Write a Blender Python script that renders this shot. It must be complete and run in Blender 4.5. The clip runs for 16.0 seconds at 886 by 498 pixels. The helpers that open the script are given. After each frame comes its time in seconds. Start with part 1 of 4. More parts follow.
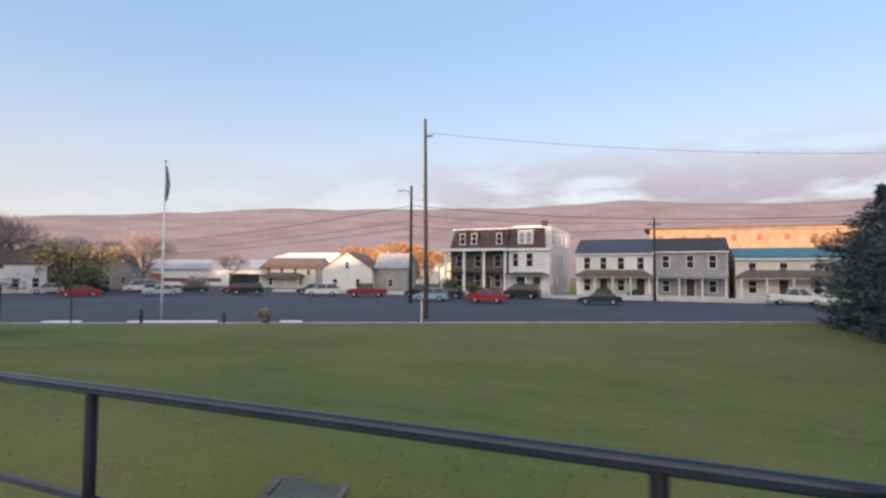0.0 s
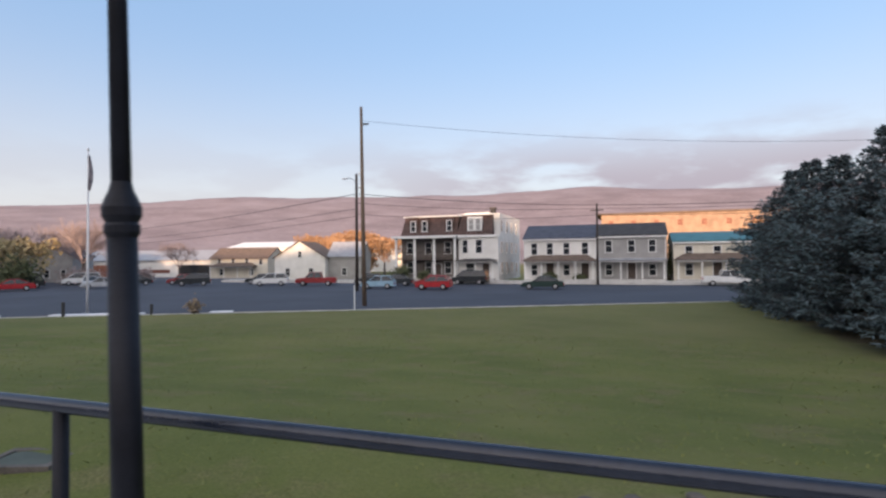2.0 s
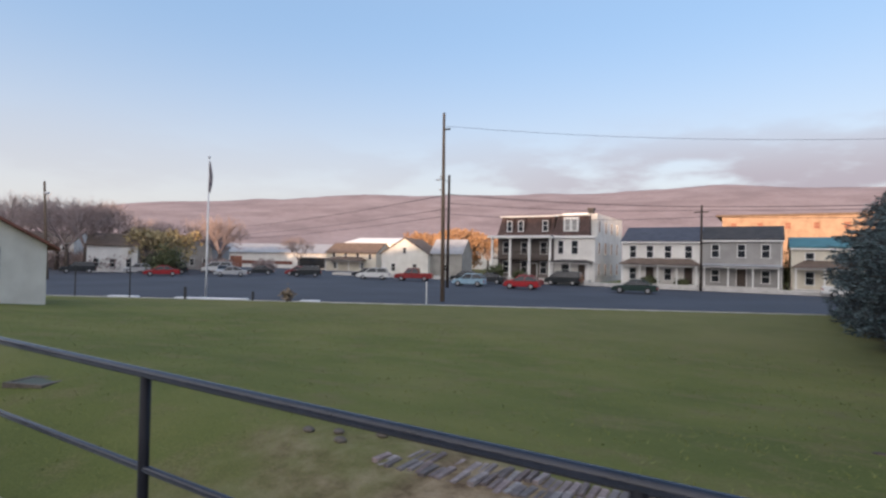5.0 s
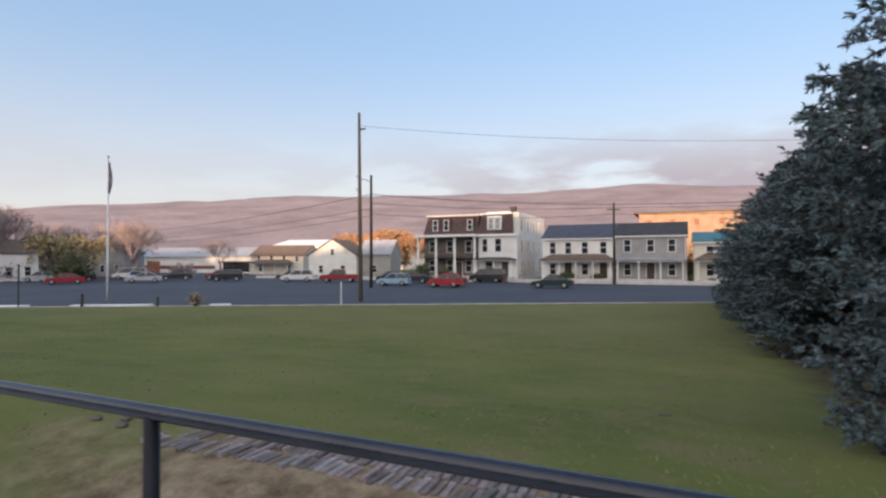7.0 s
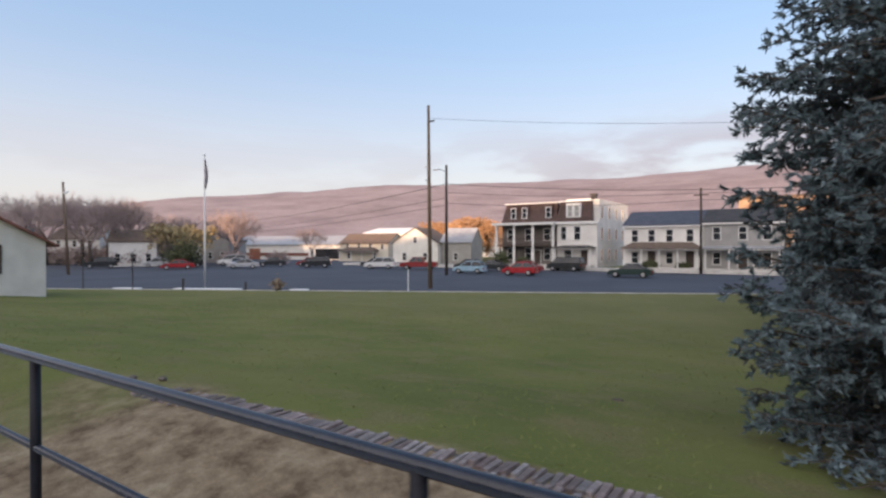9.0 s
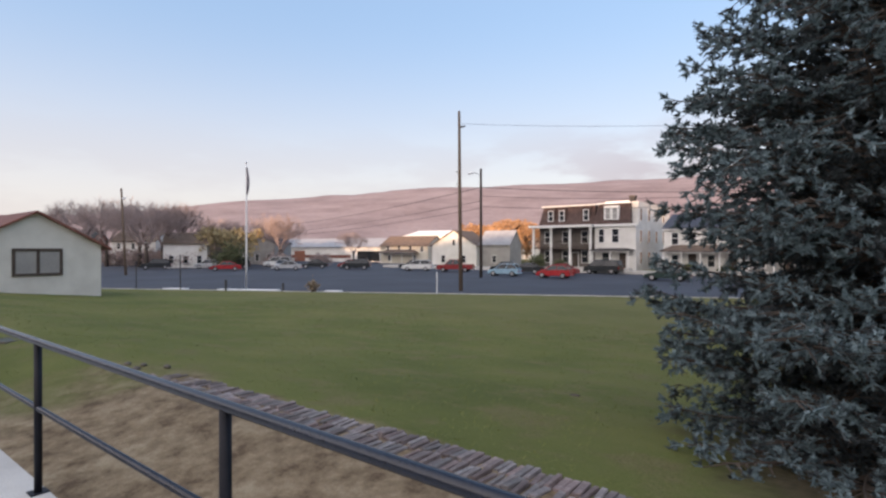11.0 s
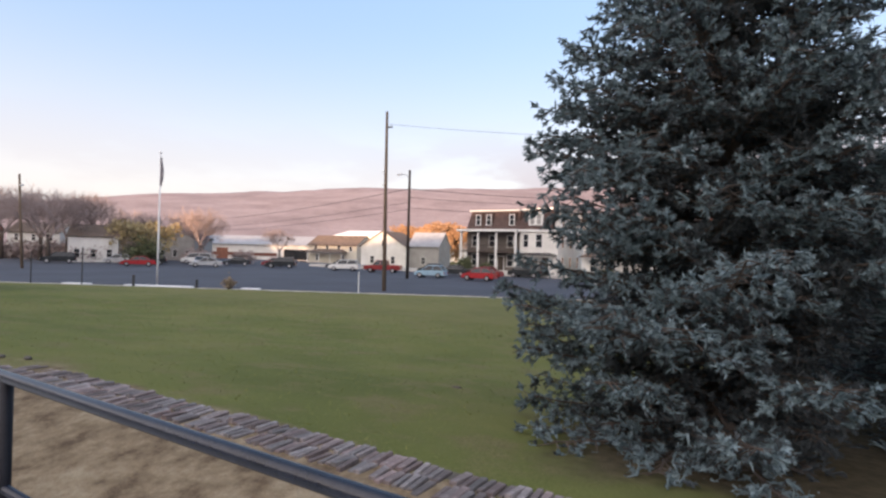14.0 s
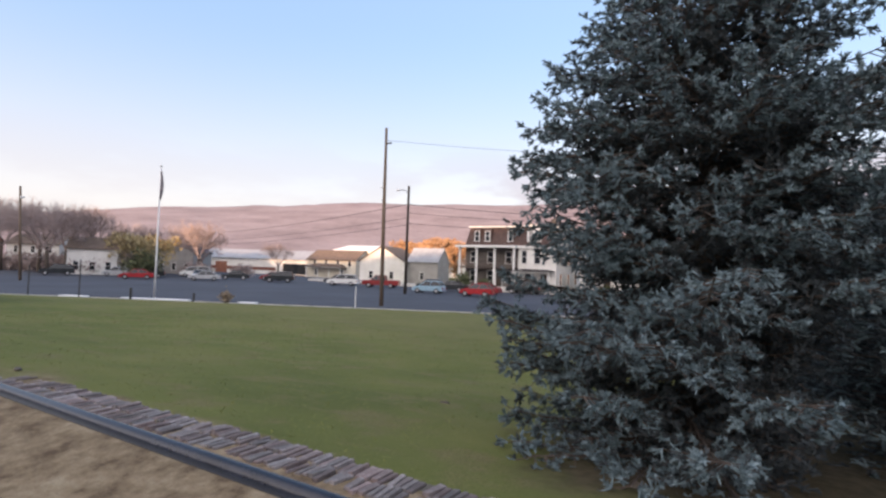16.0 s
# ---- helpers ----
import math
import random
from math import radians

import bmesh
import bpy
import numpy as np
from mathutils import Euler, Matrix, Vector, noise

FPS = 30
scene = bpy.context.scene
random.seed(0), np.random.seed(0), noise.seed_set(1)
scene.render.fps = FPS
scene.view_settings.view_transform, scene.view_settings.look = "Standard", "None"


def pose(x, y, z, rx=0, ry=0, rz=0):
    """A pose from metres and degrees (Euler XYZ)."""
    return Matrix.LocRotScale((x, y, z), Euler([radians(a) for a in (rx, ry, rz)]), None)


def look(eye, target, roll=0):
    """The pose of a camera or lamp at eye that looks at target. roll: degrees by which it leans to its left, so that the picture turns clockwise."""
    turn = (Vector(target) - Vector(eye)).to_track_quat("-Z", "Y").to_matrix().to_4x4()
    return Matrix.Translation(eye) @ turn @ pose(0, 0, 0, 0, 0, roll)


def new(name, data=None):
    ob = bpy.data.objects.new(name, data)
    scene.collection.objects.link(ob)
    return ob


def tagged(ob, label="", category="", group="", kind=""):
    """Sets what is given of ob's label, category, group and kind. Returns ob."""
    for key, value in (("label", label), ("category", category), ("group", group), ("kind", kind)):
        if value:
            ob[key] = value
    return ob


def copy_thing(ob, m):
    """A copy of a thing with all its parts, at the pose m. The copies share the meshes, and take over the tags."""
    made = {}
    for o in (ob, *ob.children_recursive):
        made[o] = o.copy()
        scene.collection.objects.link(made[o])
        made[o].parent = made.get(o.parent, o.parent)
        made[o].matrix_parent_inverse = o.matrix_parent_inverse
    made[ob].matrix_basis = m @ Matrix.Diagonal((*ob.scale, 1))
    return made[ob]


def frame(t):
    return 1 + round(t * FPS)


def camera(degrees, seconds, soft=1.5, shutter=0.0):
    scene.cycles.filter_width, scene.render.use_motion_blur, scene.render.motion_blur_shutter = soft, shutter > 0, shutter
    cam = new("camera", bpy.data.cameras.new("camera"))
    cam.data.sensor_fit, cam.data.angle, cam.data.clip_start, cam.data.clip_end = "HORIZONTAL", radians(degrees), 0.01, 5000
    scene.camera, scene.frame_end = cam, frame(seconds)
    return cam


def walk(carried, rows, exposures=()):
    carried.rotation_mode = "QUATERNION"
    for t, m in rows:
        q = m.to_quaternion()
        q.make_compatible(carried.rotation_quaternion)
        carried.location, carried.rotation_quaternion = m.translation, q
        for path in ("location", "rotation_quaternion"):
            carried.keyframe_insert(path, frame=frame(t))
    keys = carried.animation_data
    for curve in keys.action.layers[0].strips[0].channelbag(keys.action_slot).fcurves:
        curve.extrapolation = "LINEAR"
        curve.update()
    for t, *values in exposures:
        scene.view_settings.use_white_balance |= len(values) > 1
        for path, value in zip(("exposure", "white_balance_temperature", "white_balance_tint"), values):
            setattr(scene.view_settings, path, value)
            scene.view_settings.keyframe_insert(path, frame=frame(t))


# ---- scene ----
cam = camera(78.9, 16.0, soft=2.4, shutter=0.5)
PATH = [
    (0, (0.028, 0.344, 1.412), (-0.752, 2.184, 1.501), 0.36),
    (0.5, (0.477, 0.314, 1.437), (-0.220, 2.187, 1.497), -1.21),
    (1, (1.035, 0.471, 1.407), (0.421, 2.373, 1.468), -0.57),
    (1.5, (1.559, 0.455, 1.423), (0.968, 2.365, 1.446), -0.48),
    (2, (1.954, 0.593, 1.393), (1.300, 2.482, 1.435), -0.53),
    (2.5, (2.457, 0.524, 1.398), (1.831, 2.423, 1.409), 0.05),
    (3, (3.017, 0.458, 1.443), (2.279, 2.317, 1.447), 1.04),
    (3.5, (3.543, 0.406, 1.461), (2.770, 2.250, 1.510), -0.35),
    (4, (3.996, 0.449, 1.447), (3.006, 2.187, 1.426), 0.89),
    (4.2, (4.251, 0.387, 1.507), (3.218, 2.099, 1.493), 1.80),
    (6.3, (6.002, 0.545, 1.483), (4.984, 2.265, 1.556), -0.03),
    (6.5, (6.142, 0.621, 1.467), (5.138, 2.351, 1.490), 0.21),
    (7, (6.451, 0.719, 1.402), (5.625, 2.540, 1.438), -0.12),
    (7.5, (6.936, 0.704, 1.422), (6.025, 2.484, 1.453), -0.68),
    (8, (7.262, 0.811, 1.418), (6.365, 2.598, 1.487), -0.53),
    (8.5, (7.739, 0.754, 1.460), (6.806, 2.522, 1.515), -1.55),
    (9, (8.261, 0.800, 1.483), (7.147, 2.461, 1.473), -0.08),
    (9.2, (8.458, 0.803, 1.479), (7.326, 2.451, 1.509), 0.04),
    (11.3, (9.611, 0.750, 1.567), (8.361, 2.312, 1.562), -0.00),
    (11.5, (9.546, 0.877, 1.501), (8.400, 2.516, 1.481), -0.09),
    (12, (9.734, 0.952, 1.478), (8.639, 2.626, 1.479), -0.11),
    (12.5, (9.936, 0.967, 1.483), (8.878, 2.664, 1.484), -0.19),
    (13, (10.002, 1.063, 1.467), (9.038, 2.814, 1.415), 0.72),
    (13.5, (10.133, 1.006, 1.473), (9.096, 2.716, 1.453), 1.49),
    (14, (10.238, 0.963, 1.482), (9.198, 2.671, 1.490), 1.49),
    (14.5, (10.200, 1.007, 1.454), (9.267, 2.777, 1.454), 2.12),
    (15, (10.317, 1.071, 1.458), (9.436, 2.866, 1.497), 1.98),
    (15.5, (10.465, 1.055, 1.489), (9.420, 2.757, 1.585), 1.00),
    (16, (10.432, 0.952, 1.487), (9.392, 2.659, 1.553), 2.00),
]
walk(cam, [(t, look(eye, target, roll)) for t, eye, target, roll in PATH], exposures=[(0, 1.13, 6400, 14), (3.5, 1.04, 6250, 13), (6.5, 1.08, 6420, 12), (9, 1.15, 6500, 14), (11.5, 1.25, 6630, 15), (13, 1.42, 6750, 16), (15, 1.45, 6700, 16), (16, 1.42, 6600, 16)])

# ---- light ----
SUN_EL, SUN_AZ = radians(9.0), radians(14.0)   # low evening sun behind the walk
world = bpy.data.worlds.new("world")
scene.world = world
world.use_nodes = True
wn, wl = world.node_tree.nodes, world.node_tree.links
wn.clear()
w_out = wn.new("ShaderNodeOutputWorld")
w_bg = wn.new("ShaderNodeBackground")
w_sky = wn.new("ShaderNodeTexSky")
w_sky.sky_type = "NISHITA"
w_sky.sun_disc = False
w_sky.sun_elevation = SUN_EL
w_sky.sun_rotation = radians(180.0) + SUN_AZ
w_sky.air_density, w_sky.dust_density, w_sky.ozone_density = 1.0, 1.2, 1.5
w_bg.inputs["Strength"].default_value = 0.15
# thin high haze, and low evening cloud over the hill
w_tc, w_sep = wn.new("ShaderNodeTexCoord"), wn.new("ShaderNodeSeparateXYZ")
wl.new(w_tc.outputs["Generated"], w_sep.inputs[0])
w_map = wn.new("ShaderNodeMapping")
w_map.inputs["Scale"].default_value = (3.2, 3.2, 11.0)
wl.new(w_tc.outputs["Generated"], w_map.inputs[0])
w_cloud = wn.new("ShaderNodeTexNoise")
w_cloud.inputs["Scale"].default_value, w_cloud.inputs["Detail"].default_value, w_cloud.inputs["Roughness"].default_value = 1.3, 6, 0.55
wl.new(w_map.outputs[0], w_cloud.inputs[0])


def w_range(src, a, b, lo=0.0, hi=1.0):
    r = wn.new("ShaderNodeMapRange")
    r.interpolation_type = "SMOOTHSTEP"
    for key, val in (("From Min", a), ("From Max", b), ("To Min", lo), ("To Max", hi)):
        r.inputs[key].default_value = val
    wl.new(src, r.inputs[0])
    return r.outputs[0]


def w_mul(a, b):
    r = wn.new("ShaderNodeMath")
    r.operation = "MULTIPLY"
    wl.new(a, r.inputs[0])
    wl.new(b, r.inputs[1])
    return r.outputs[0]


def w_mix(fac, a, colour):
    r = wn.new("ShaderNodeMix")
    r.data_type = "RGBA"
    wl.new(fac, r.inputs["Factor"])
    wl.new(a, r.inputs["A"])
    r.inputs["B"].default_value = (*colour, 1)
    return r.outputs["Result"]


haze = w_range(w_sep.outputs["Z"], 0.0, 0.5, 0.85, 0.62)
low_haze = wn.new("ShaderNodeMix")
low_haze.data_type = "RGBA"
wl.new(w_range(w_sep.outputs["Z"], 0.05, 0.42), low_haze.inputs["Factor"])
low_haze.inputs["A"].default_value, low_haze.inputs["B"].default_value = (2.48, 2.38, 2.38, 1), (1.22, 1.82, 2.7, 1)
back_haze = w_mix(w_range(w_sep.outputs["Y"], 0.1, -0.6), low_haze.outputs["Result"], (7.0, 6.5, 6.3))
sky_mix = wn.new("ShaderNodeMix")
sky_mix.data_type = "RGBA"
wl.new(haze, sky_mix.inputs["Factor"])
wl.new(w_sky.outputs[0], sky_mix.inputs["A"])
wl.new(back_haze, sky_mix.inputs["B"])
sky = sky_mix.outputs["Result"]
bank = w_mul(w_mul(w_range(w_cloud.outputs[0], 0.38, 0.56), w_range(w_sep.outputs["Z"], 0.26, 0.12)), w_range(w_sep.outputs["X"], -0.75, -0.05, 0.15, 0.95))
sky = w_mix(bank, sky, (1.62, 1.45, 1.58))
wl.new(sky, w_bg.inputs[0])
wl.new(w_bg.outputs[0], w_out.inputs[0])

sun_data = bpy.data.lights.new("sun", "SUN")
sun_data.energy, sun_data.angle, sun_data.color = 3.6, radians(0.6), (1.0, 0.66, 0.42)
sun = new("sun", sun_data)
sun.matrix_world = look((30, -120, 60), (30 - 100 * math.sin(SUN_AZ), -120 + 100 * math.cos(SUN_AZ), 60 - 100 * math.tan(SUN_EL)))


# ---- materials ----
def material(name, low, high, rough=0.8, scale=3.0, fine=40.0, bump=0.2, metal=0.0, spread=0.0, stretch=(1, 1, 1), bumpdist=0.01):
    """Two tones mixed by a broad and a fine noise, with fine relief; spread varies the tone from object to object."""
    m = bpy.data.materials.new(name)
    m.use_nodes = True
    n, l = m.node_tree.nodes, m.node_tree.links
    b = n["Principled BSDF"]
    b.inputs["Roughness"].default_value, b.inputs["Metallic"].default_value = rough, metal
    tc = n.new("ShaderNodeTexCoord")
    mp = n.new("ShaderNodeMapping")
    mp.inputs["Scale"].default_value = stretch
    l.new(tc.outputs["Object"], mp.inputs[0])
    n1, n2 = n.new("ShaderNodeTexNoise"), n.new("ShaderNodeTexNoise")
    n1.inputs["Scale"].default_value, n1.inputs["Detail"].default_value = scale, 4
    n2.inputs["Scale"].default_value, n2.inputs["Detail"].default_value = fine, 3
    l.new(mp.outputs[0], n1.inputs[0])
    l.new(mp.outputs[0], n2.inputs[0])
    add = n.new("ShaderNodeMath")
    add.operation = "MULTIPLY_ADD"
    l.new(n2.outputs[0], add.inputs[0])
    add.inputs[1].default_value = 0.5
    l.new(n1.outputs[0], add.inputs[2])
    ramp = n.new("ShaderNodeValToRGB")
    ramp.color_ramp.elements[0].position, ramp.color_ramp.elements[1].position = 0.5, 1.0
    ramp.color_ramp.elements[0].color, ramp.color_ramp.elements[1].color = (*low, 1), (*high, 1)
    l.new(add.outputs[0], ramp.inputs[0])
    last = ramp.outputs[0]
    if spread:
        info = n.new("ShaderNodeObjectInfo")
        hs = n.new("ShaderNodeHueSaturation")
        mr = n.new("ShaderNodeMapRange")
        mr.inputs["To Min"].default_value, mr.inputs["To Max"].default_value = 1 - spread, 1 + spread
        l.new(info.outputs["Random"], mr.inputs[0])
        l.new(mr.outputs[0], hs.inputs["Value"])
        l.new(last, hs.inputs["Color"])
        last = hs.outputs[0]
    l.new(last, b.inputs["Base Color"])
    if bump:
        bp = n.new("ShaderNodeBump")
        bp.inputs["Strength"].default_value, bp.inputs["Distance"].default_value = bump, bumpdist
        l.new(n2.outputs[0], bp.inputs["Height"])
        l.new(bp.outputs[0], b.inputs["Normal"])
    return m


M = {}
M["black_paint"] = material("black_paint", (0.006, 0.006, 0.009), (0.013, 0.014, 0.02), 0.5, 6, 90, 0.15)
M["black_paint"].node_tree.nodes["Principled BSDF"].inputs["Specular IOR Level"].default_value = 0.22
M["rail_paint"] = material("rail_paint", (0.007, 0.010, 0.019), (0.018, 0.023, 0.038), 0.27, 5, 70, 0.12)
M["rail_paint"].node_tree.nodes["Principled BSDF"].inputs["Specular IOR Level"].default_value = 0.5
M["asphalt"] = material("asphalt", (0.030, 0.034, 0.046), (0.055, 0.060, 0.078), 0.85, 0.15, 30, 0.3)
M["concrete"] = material("concrete", (0.42, 0.40, 0.37), (0.6, 0.58, 0.54), 0.85, 1.5, 60, 0.3)
M["white_wall"] = material("white_wall", (0.62, 0.60, 0.56), (0.80, 0.78, 0.74), 0.75, 0.6, 12, 0.1)
M["white_trim"] = material("white_trim", (0.70, 0.69, 0.66), (0.84, 0.83, 0.80), 0.6, 2, 20, 0.05)
M["grey_wall"] = material("grey_wall", (0.27, 0.26, 0.25), (0.37, 0.36, 0.34), 0.8, 0.8, 12, 0.1)
M["cream_wall"] = material("cream_wall", (0.58, 0.53, 0.43), (0.72, 0.67, 0.56), 0.8, 0.8, 12, 0.1)
# brownish wall tone, taken darker to hold the shade inside the porch
M["porch_shade_wall"] = material("porch_shade_wall", (0.10, 0.085, 0.075), (0.19, 0.165, 0.15), 0.85, 0.8, 12, 0.1)
M["stucco"] = material("stucco", (0.55, 0.53, 0.48), (0.68, 0.66, 0.60), 0.9, 1.2, 60, 0.4)
M["mill_wall"] = material("mill_wall", (0.25, 0.16, 0.105), (0.42, 0.29, 0.195), 0.85, 0.5, 5, 0.2)
M["yellow_wall"] = material("yellow_wall", (0.40, 0.29, 0.16), (0.54, 0.41, 0.24), 0.8, 0.8, 12, 0.1)
M["brick_wall"] = material("brick_wall", (0.20, 0.08, 0.055), (0.32, 0.14, 0.09), 0.85, 1.2, 14, 0.2)
M["slate"] = material("slate", (0.04, 0.04, 0.052), (0.085, 0.082, 0.10), 0.6, 1.2, 9, 0.3)
M["dark_shingle"] = material("dark_shingle", (0.03, 0.027, 0.026), (0.065, 0.057, 0.053), 0.8, 1.2, 9, 0.3)
M["mansard_shingle"] = material("mansard_shingle", (0.05, 0.03, 0.026), (0.11, 0.065, 0.055), 0.8, 1.5, 9, 0.3)
M["brown_roof"] = material("brown_roof", (0.10, 0.07, 0.05), (0.17, 0.12, 0.09), 0.8, 1.2, 9, 0.3)
M["red_roof"] = material("red_roof", (0.14, 0.05, 0.035), (0.22, 0.085, 0.06), 0.75, 1.2, 14, 0.2)
M["teal_roof"] = material("teal_roof", (0.03, 0.12, 0.13), (0.06, 0.19, 0.20), 0.5, 1.0, 9, 0.1)
M["grey_roof"] = material("grey_roof", (0.26, 0.26, 0.27), (0.38, 0.38, 0.39), 0.6, 0.8, 9, 0.1)
M["wood_pole"] = material("wood_pole", (0.11, 0.075, 0.05), (0.20, 0.145, 0.10), 0.9, 3, 40, 0.4, stretch=(4, 4, 0.4))
M["dark_pole"] = material("dark_pole", (0.03, 0.022, 0.018), (0.06, 0.045, 0.036), 0.85, 3, 40, 0.3, stretch=(4, 4, 0.4))
M["white_pole"] = material("white_pole", (0.62, 0.62, 0.62), (0.78, 0.78, 0.78), 0.35, 3, 40, 0.05)
M["dark_glass"] = material("dark_glass", (0.015, 0.017, 0.02), (0.03, 0.033, 0.038), 0.12, 1, 5, 0)
M["dark_metal"] = material("dark_metal", (0.03, 0.03, 0.032), (0.06, 0.06, 0.062), 0.5, 4, 50, 0.1)
M["wire"] = material("wire", (0.02, 0.02, 0.02), (0.035, 0.035, 0.035), 0.6, 4, 50, 0)
M["dark_wood"] = material("dark_wood", (0.045, 0.032, 0.025), (0.09, 0.065, 0.05), 0.7, 3, 40, 0.2)


# ---- builders ----
def box(bm, x0, x1, y0, y1, z0, z1):
    v = [bm.verts.new(p) for p in ((x0, y0, z0), (x1, y0, z0), (x1, y1, z0), (x0, y1, z0), (x0, y0, z1), (x1, y0, z1), (x1, y1, z1), (x0, y1, z1))]
    for f in ((3, 2, 1, 0), (4, 5, 6, 7), (0, 1, 5, 4), (1, 2, 6, 5), (2, 3, 7, 6), (3, 0, 4, 7)):
        bm.faces.new([v[i] for i in f])
    return v


def boxes(*dims, bevel=0.0):
    bm = bmesh.new()
    for d in dims:
        box(bm, *d)
    if bevel:
        bmesh.ops.bevel(bm, geom=bm.edges[:], offset=bevel, segments=1, affect="EDGES")
    return bm


def prism(outline, lo, hi, axis="y"):
    """A closed outline in the plane across the axis, drawn out from lo to hi."""
    bm = bmesh.new()
    put = {"y": lambda a, b, c: (a, c, b), "x": lambda a, b, c: (c, a, b), "z": lambda a, b, c: (a, b, c)}[axis]
    one = [bm.verts.new(put(a, b, lo)) for a, b in outline]
    two = [bm.verts.new(put(a, b, hi)) for a, b in outline]
    n = len(outline)
    bm.faces.new(one)
    bm.faces.new(two[::-1])
    for i in range(n):
        bm.faces.new((one[i], two[i], two[(i + 1) % n], one[(i + 1) % n]))
    bmesh.ops.recalc_face_normals(bm, faces=bm.faces[:])
    return bm


def lathe(profile, n=16, bm=None, centre=(0, 0)):
    """A turned body from (radius, height) pairs, closed at both ends."""
    bm = bm or bmesh.new()
    rings = [[bm.verts.new((centre[0] + r * math.cos(2 * math.pi * i / n), centre[1] + r * math.sin(2 * math.pi * i / n), z)) for i in range(n)] for r, z in profile]
    for a, b in zip(rings, rings[1:]):
        for i in range(n):
            bm.faces.new((a[i], a[(i + 1) % n], b[(i + 1) % n], b[i]))
    bm.faces.new(rings[0][::-1])
    bm.faces.new(rings[-1])
    return bm


def tube(points, radius, n=8, bm=None):
    """A round bar along points; radius is one number or one for each point."""
    bm = bm or bmesh.new()
    pts = [Vector(p) for p in points]
    rad = radius if isinstance(radius, (list, tuple)) else [radius] * len(pts)
    rings = []
    for i, p in enumerate(pts):
        d = (pts[min(i + 1, len(pts) - 1)] - pts[max(i - 1, 0)]).normalized()
        u = d.cross(Vector((0, 0, 1)) if abs(d.z) < 0.9 else Vector((0, 1, 0))).normalized()
        w = d.cross(u)
        rings.append([bm.verts.new(p + rad[i] * (u * math.cos(2 * math.pi * k / n) + w * math.sin(2 * math.pi * k / n))) for k in range(n)])
    for a, b in zip(rings, rings[1:]):
        for k in range(n):
            bm.faces.new((a[k], b[k], b[(k + 1) % n], a[(k + 1) % n]))
    bm.faces.new(rings[0])
    bm.faces.new(rings[-1][::-1])
    return bm


def mesh_of(name, bm, mat, smooth=False):
    me = bpy.data.meshes.new(name)
    bmesh.ops.recalc_face_normals(bm, faces=bm.faces[:])
    bm.to_mesh(me)
    bm.free()
    me.materials.append(M[mat] if isinstance(mat, str) else mat)
    if smooth:
        me.polygons.foreach_set("use_smooth", [True] * len(me.polygons))
    return me


def part(name, bm, mat, parent=None, label="", smooth=False):
    ob = new(name, mesh_of(name, bm, mat, smooth))
    if parent is not None:
        ob.parent = parent
    if label:
        ob["label"] = label
    return ob


def thing(name, label, category, at=(0, 0, 0), turn=0.0, group=""):
    ob = new(name)
    ob.empty_display_size = 0.2
    ob.matrix_world = pose(*at, 0, 0, turn)
    return tagged(ob, label, category, group)


# ---- ground, road, hills ----
EDGE_P, EDGE_D = Vector((-32.0, 19.2)), Vector((0.885, 0.4655))   # far edge of the lawn


def past_edge(x, y):
    return (x - EDGE_P.x) * -EDGE_D.y + (y - EDGE_P.y) * EDGE_D.x


def ground_z(x, y):
    z = float(np.interp(y, (2.2, 3.3, 3.6, 4.22, 8.2, 12, 20, 35), (-0.24, -0.045, -0.008, -0.012, -0.62, -1.02, -1.38, -1.5)))
    e = past_edge(x, y)
    if e > -10:
        k = min(1.0, (e + 10) / 10)
        z = z + (-1.5 - z) * k * k
    if e > 0:
        z -= 0.6 * min(1.0, e)
    if y > 4.2 and e < -1:
        z += 0.035 * noise.noise((x * 0.35, y * 0.35, 0)) + 0.012 * noise.noise((x * 1.7, y * 1.7, 5))
    return z


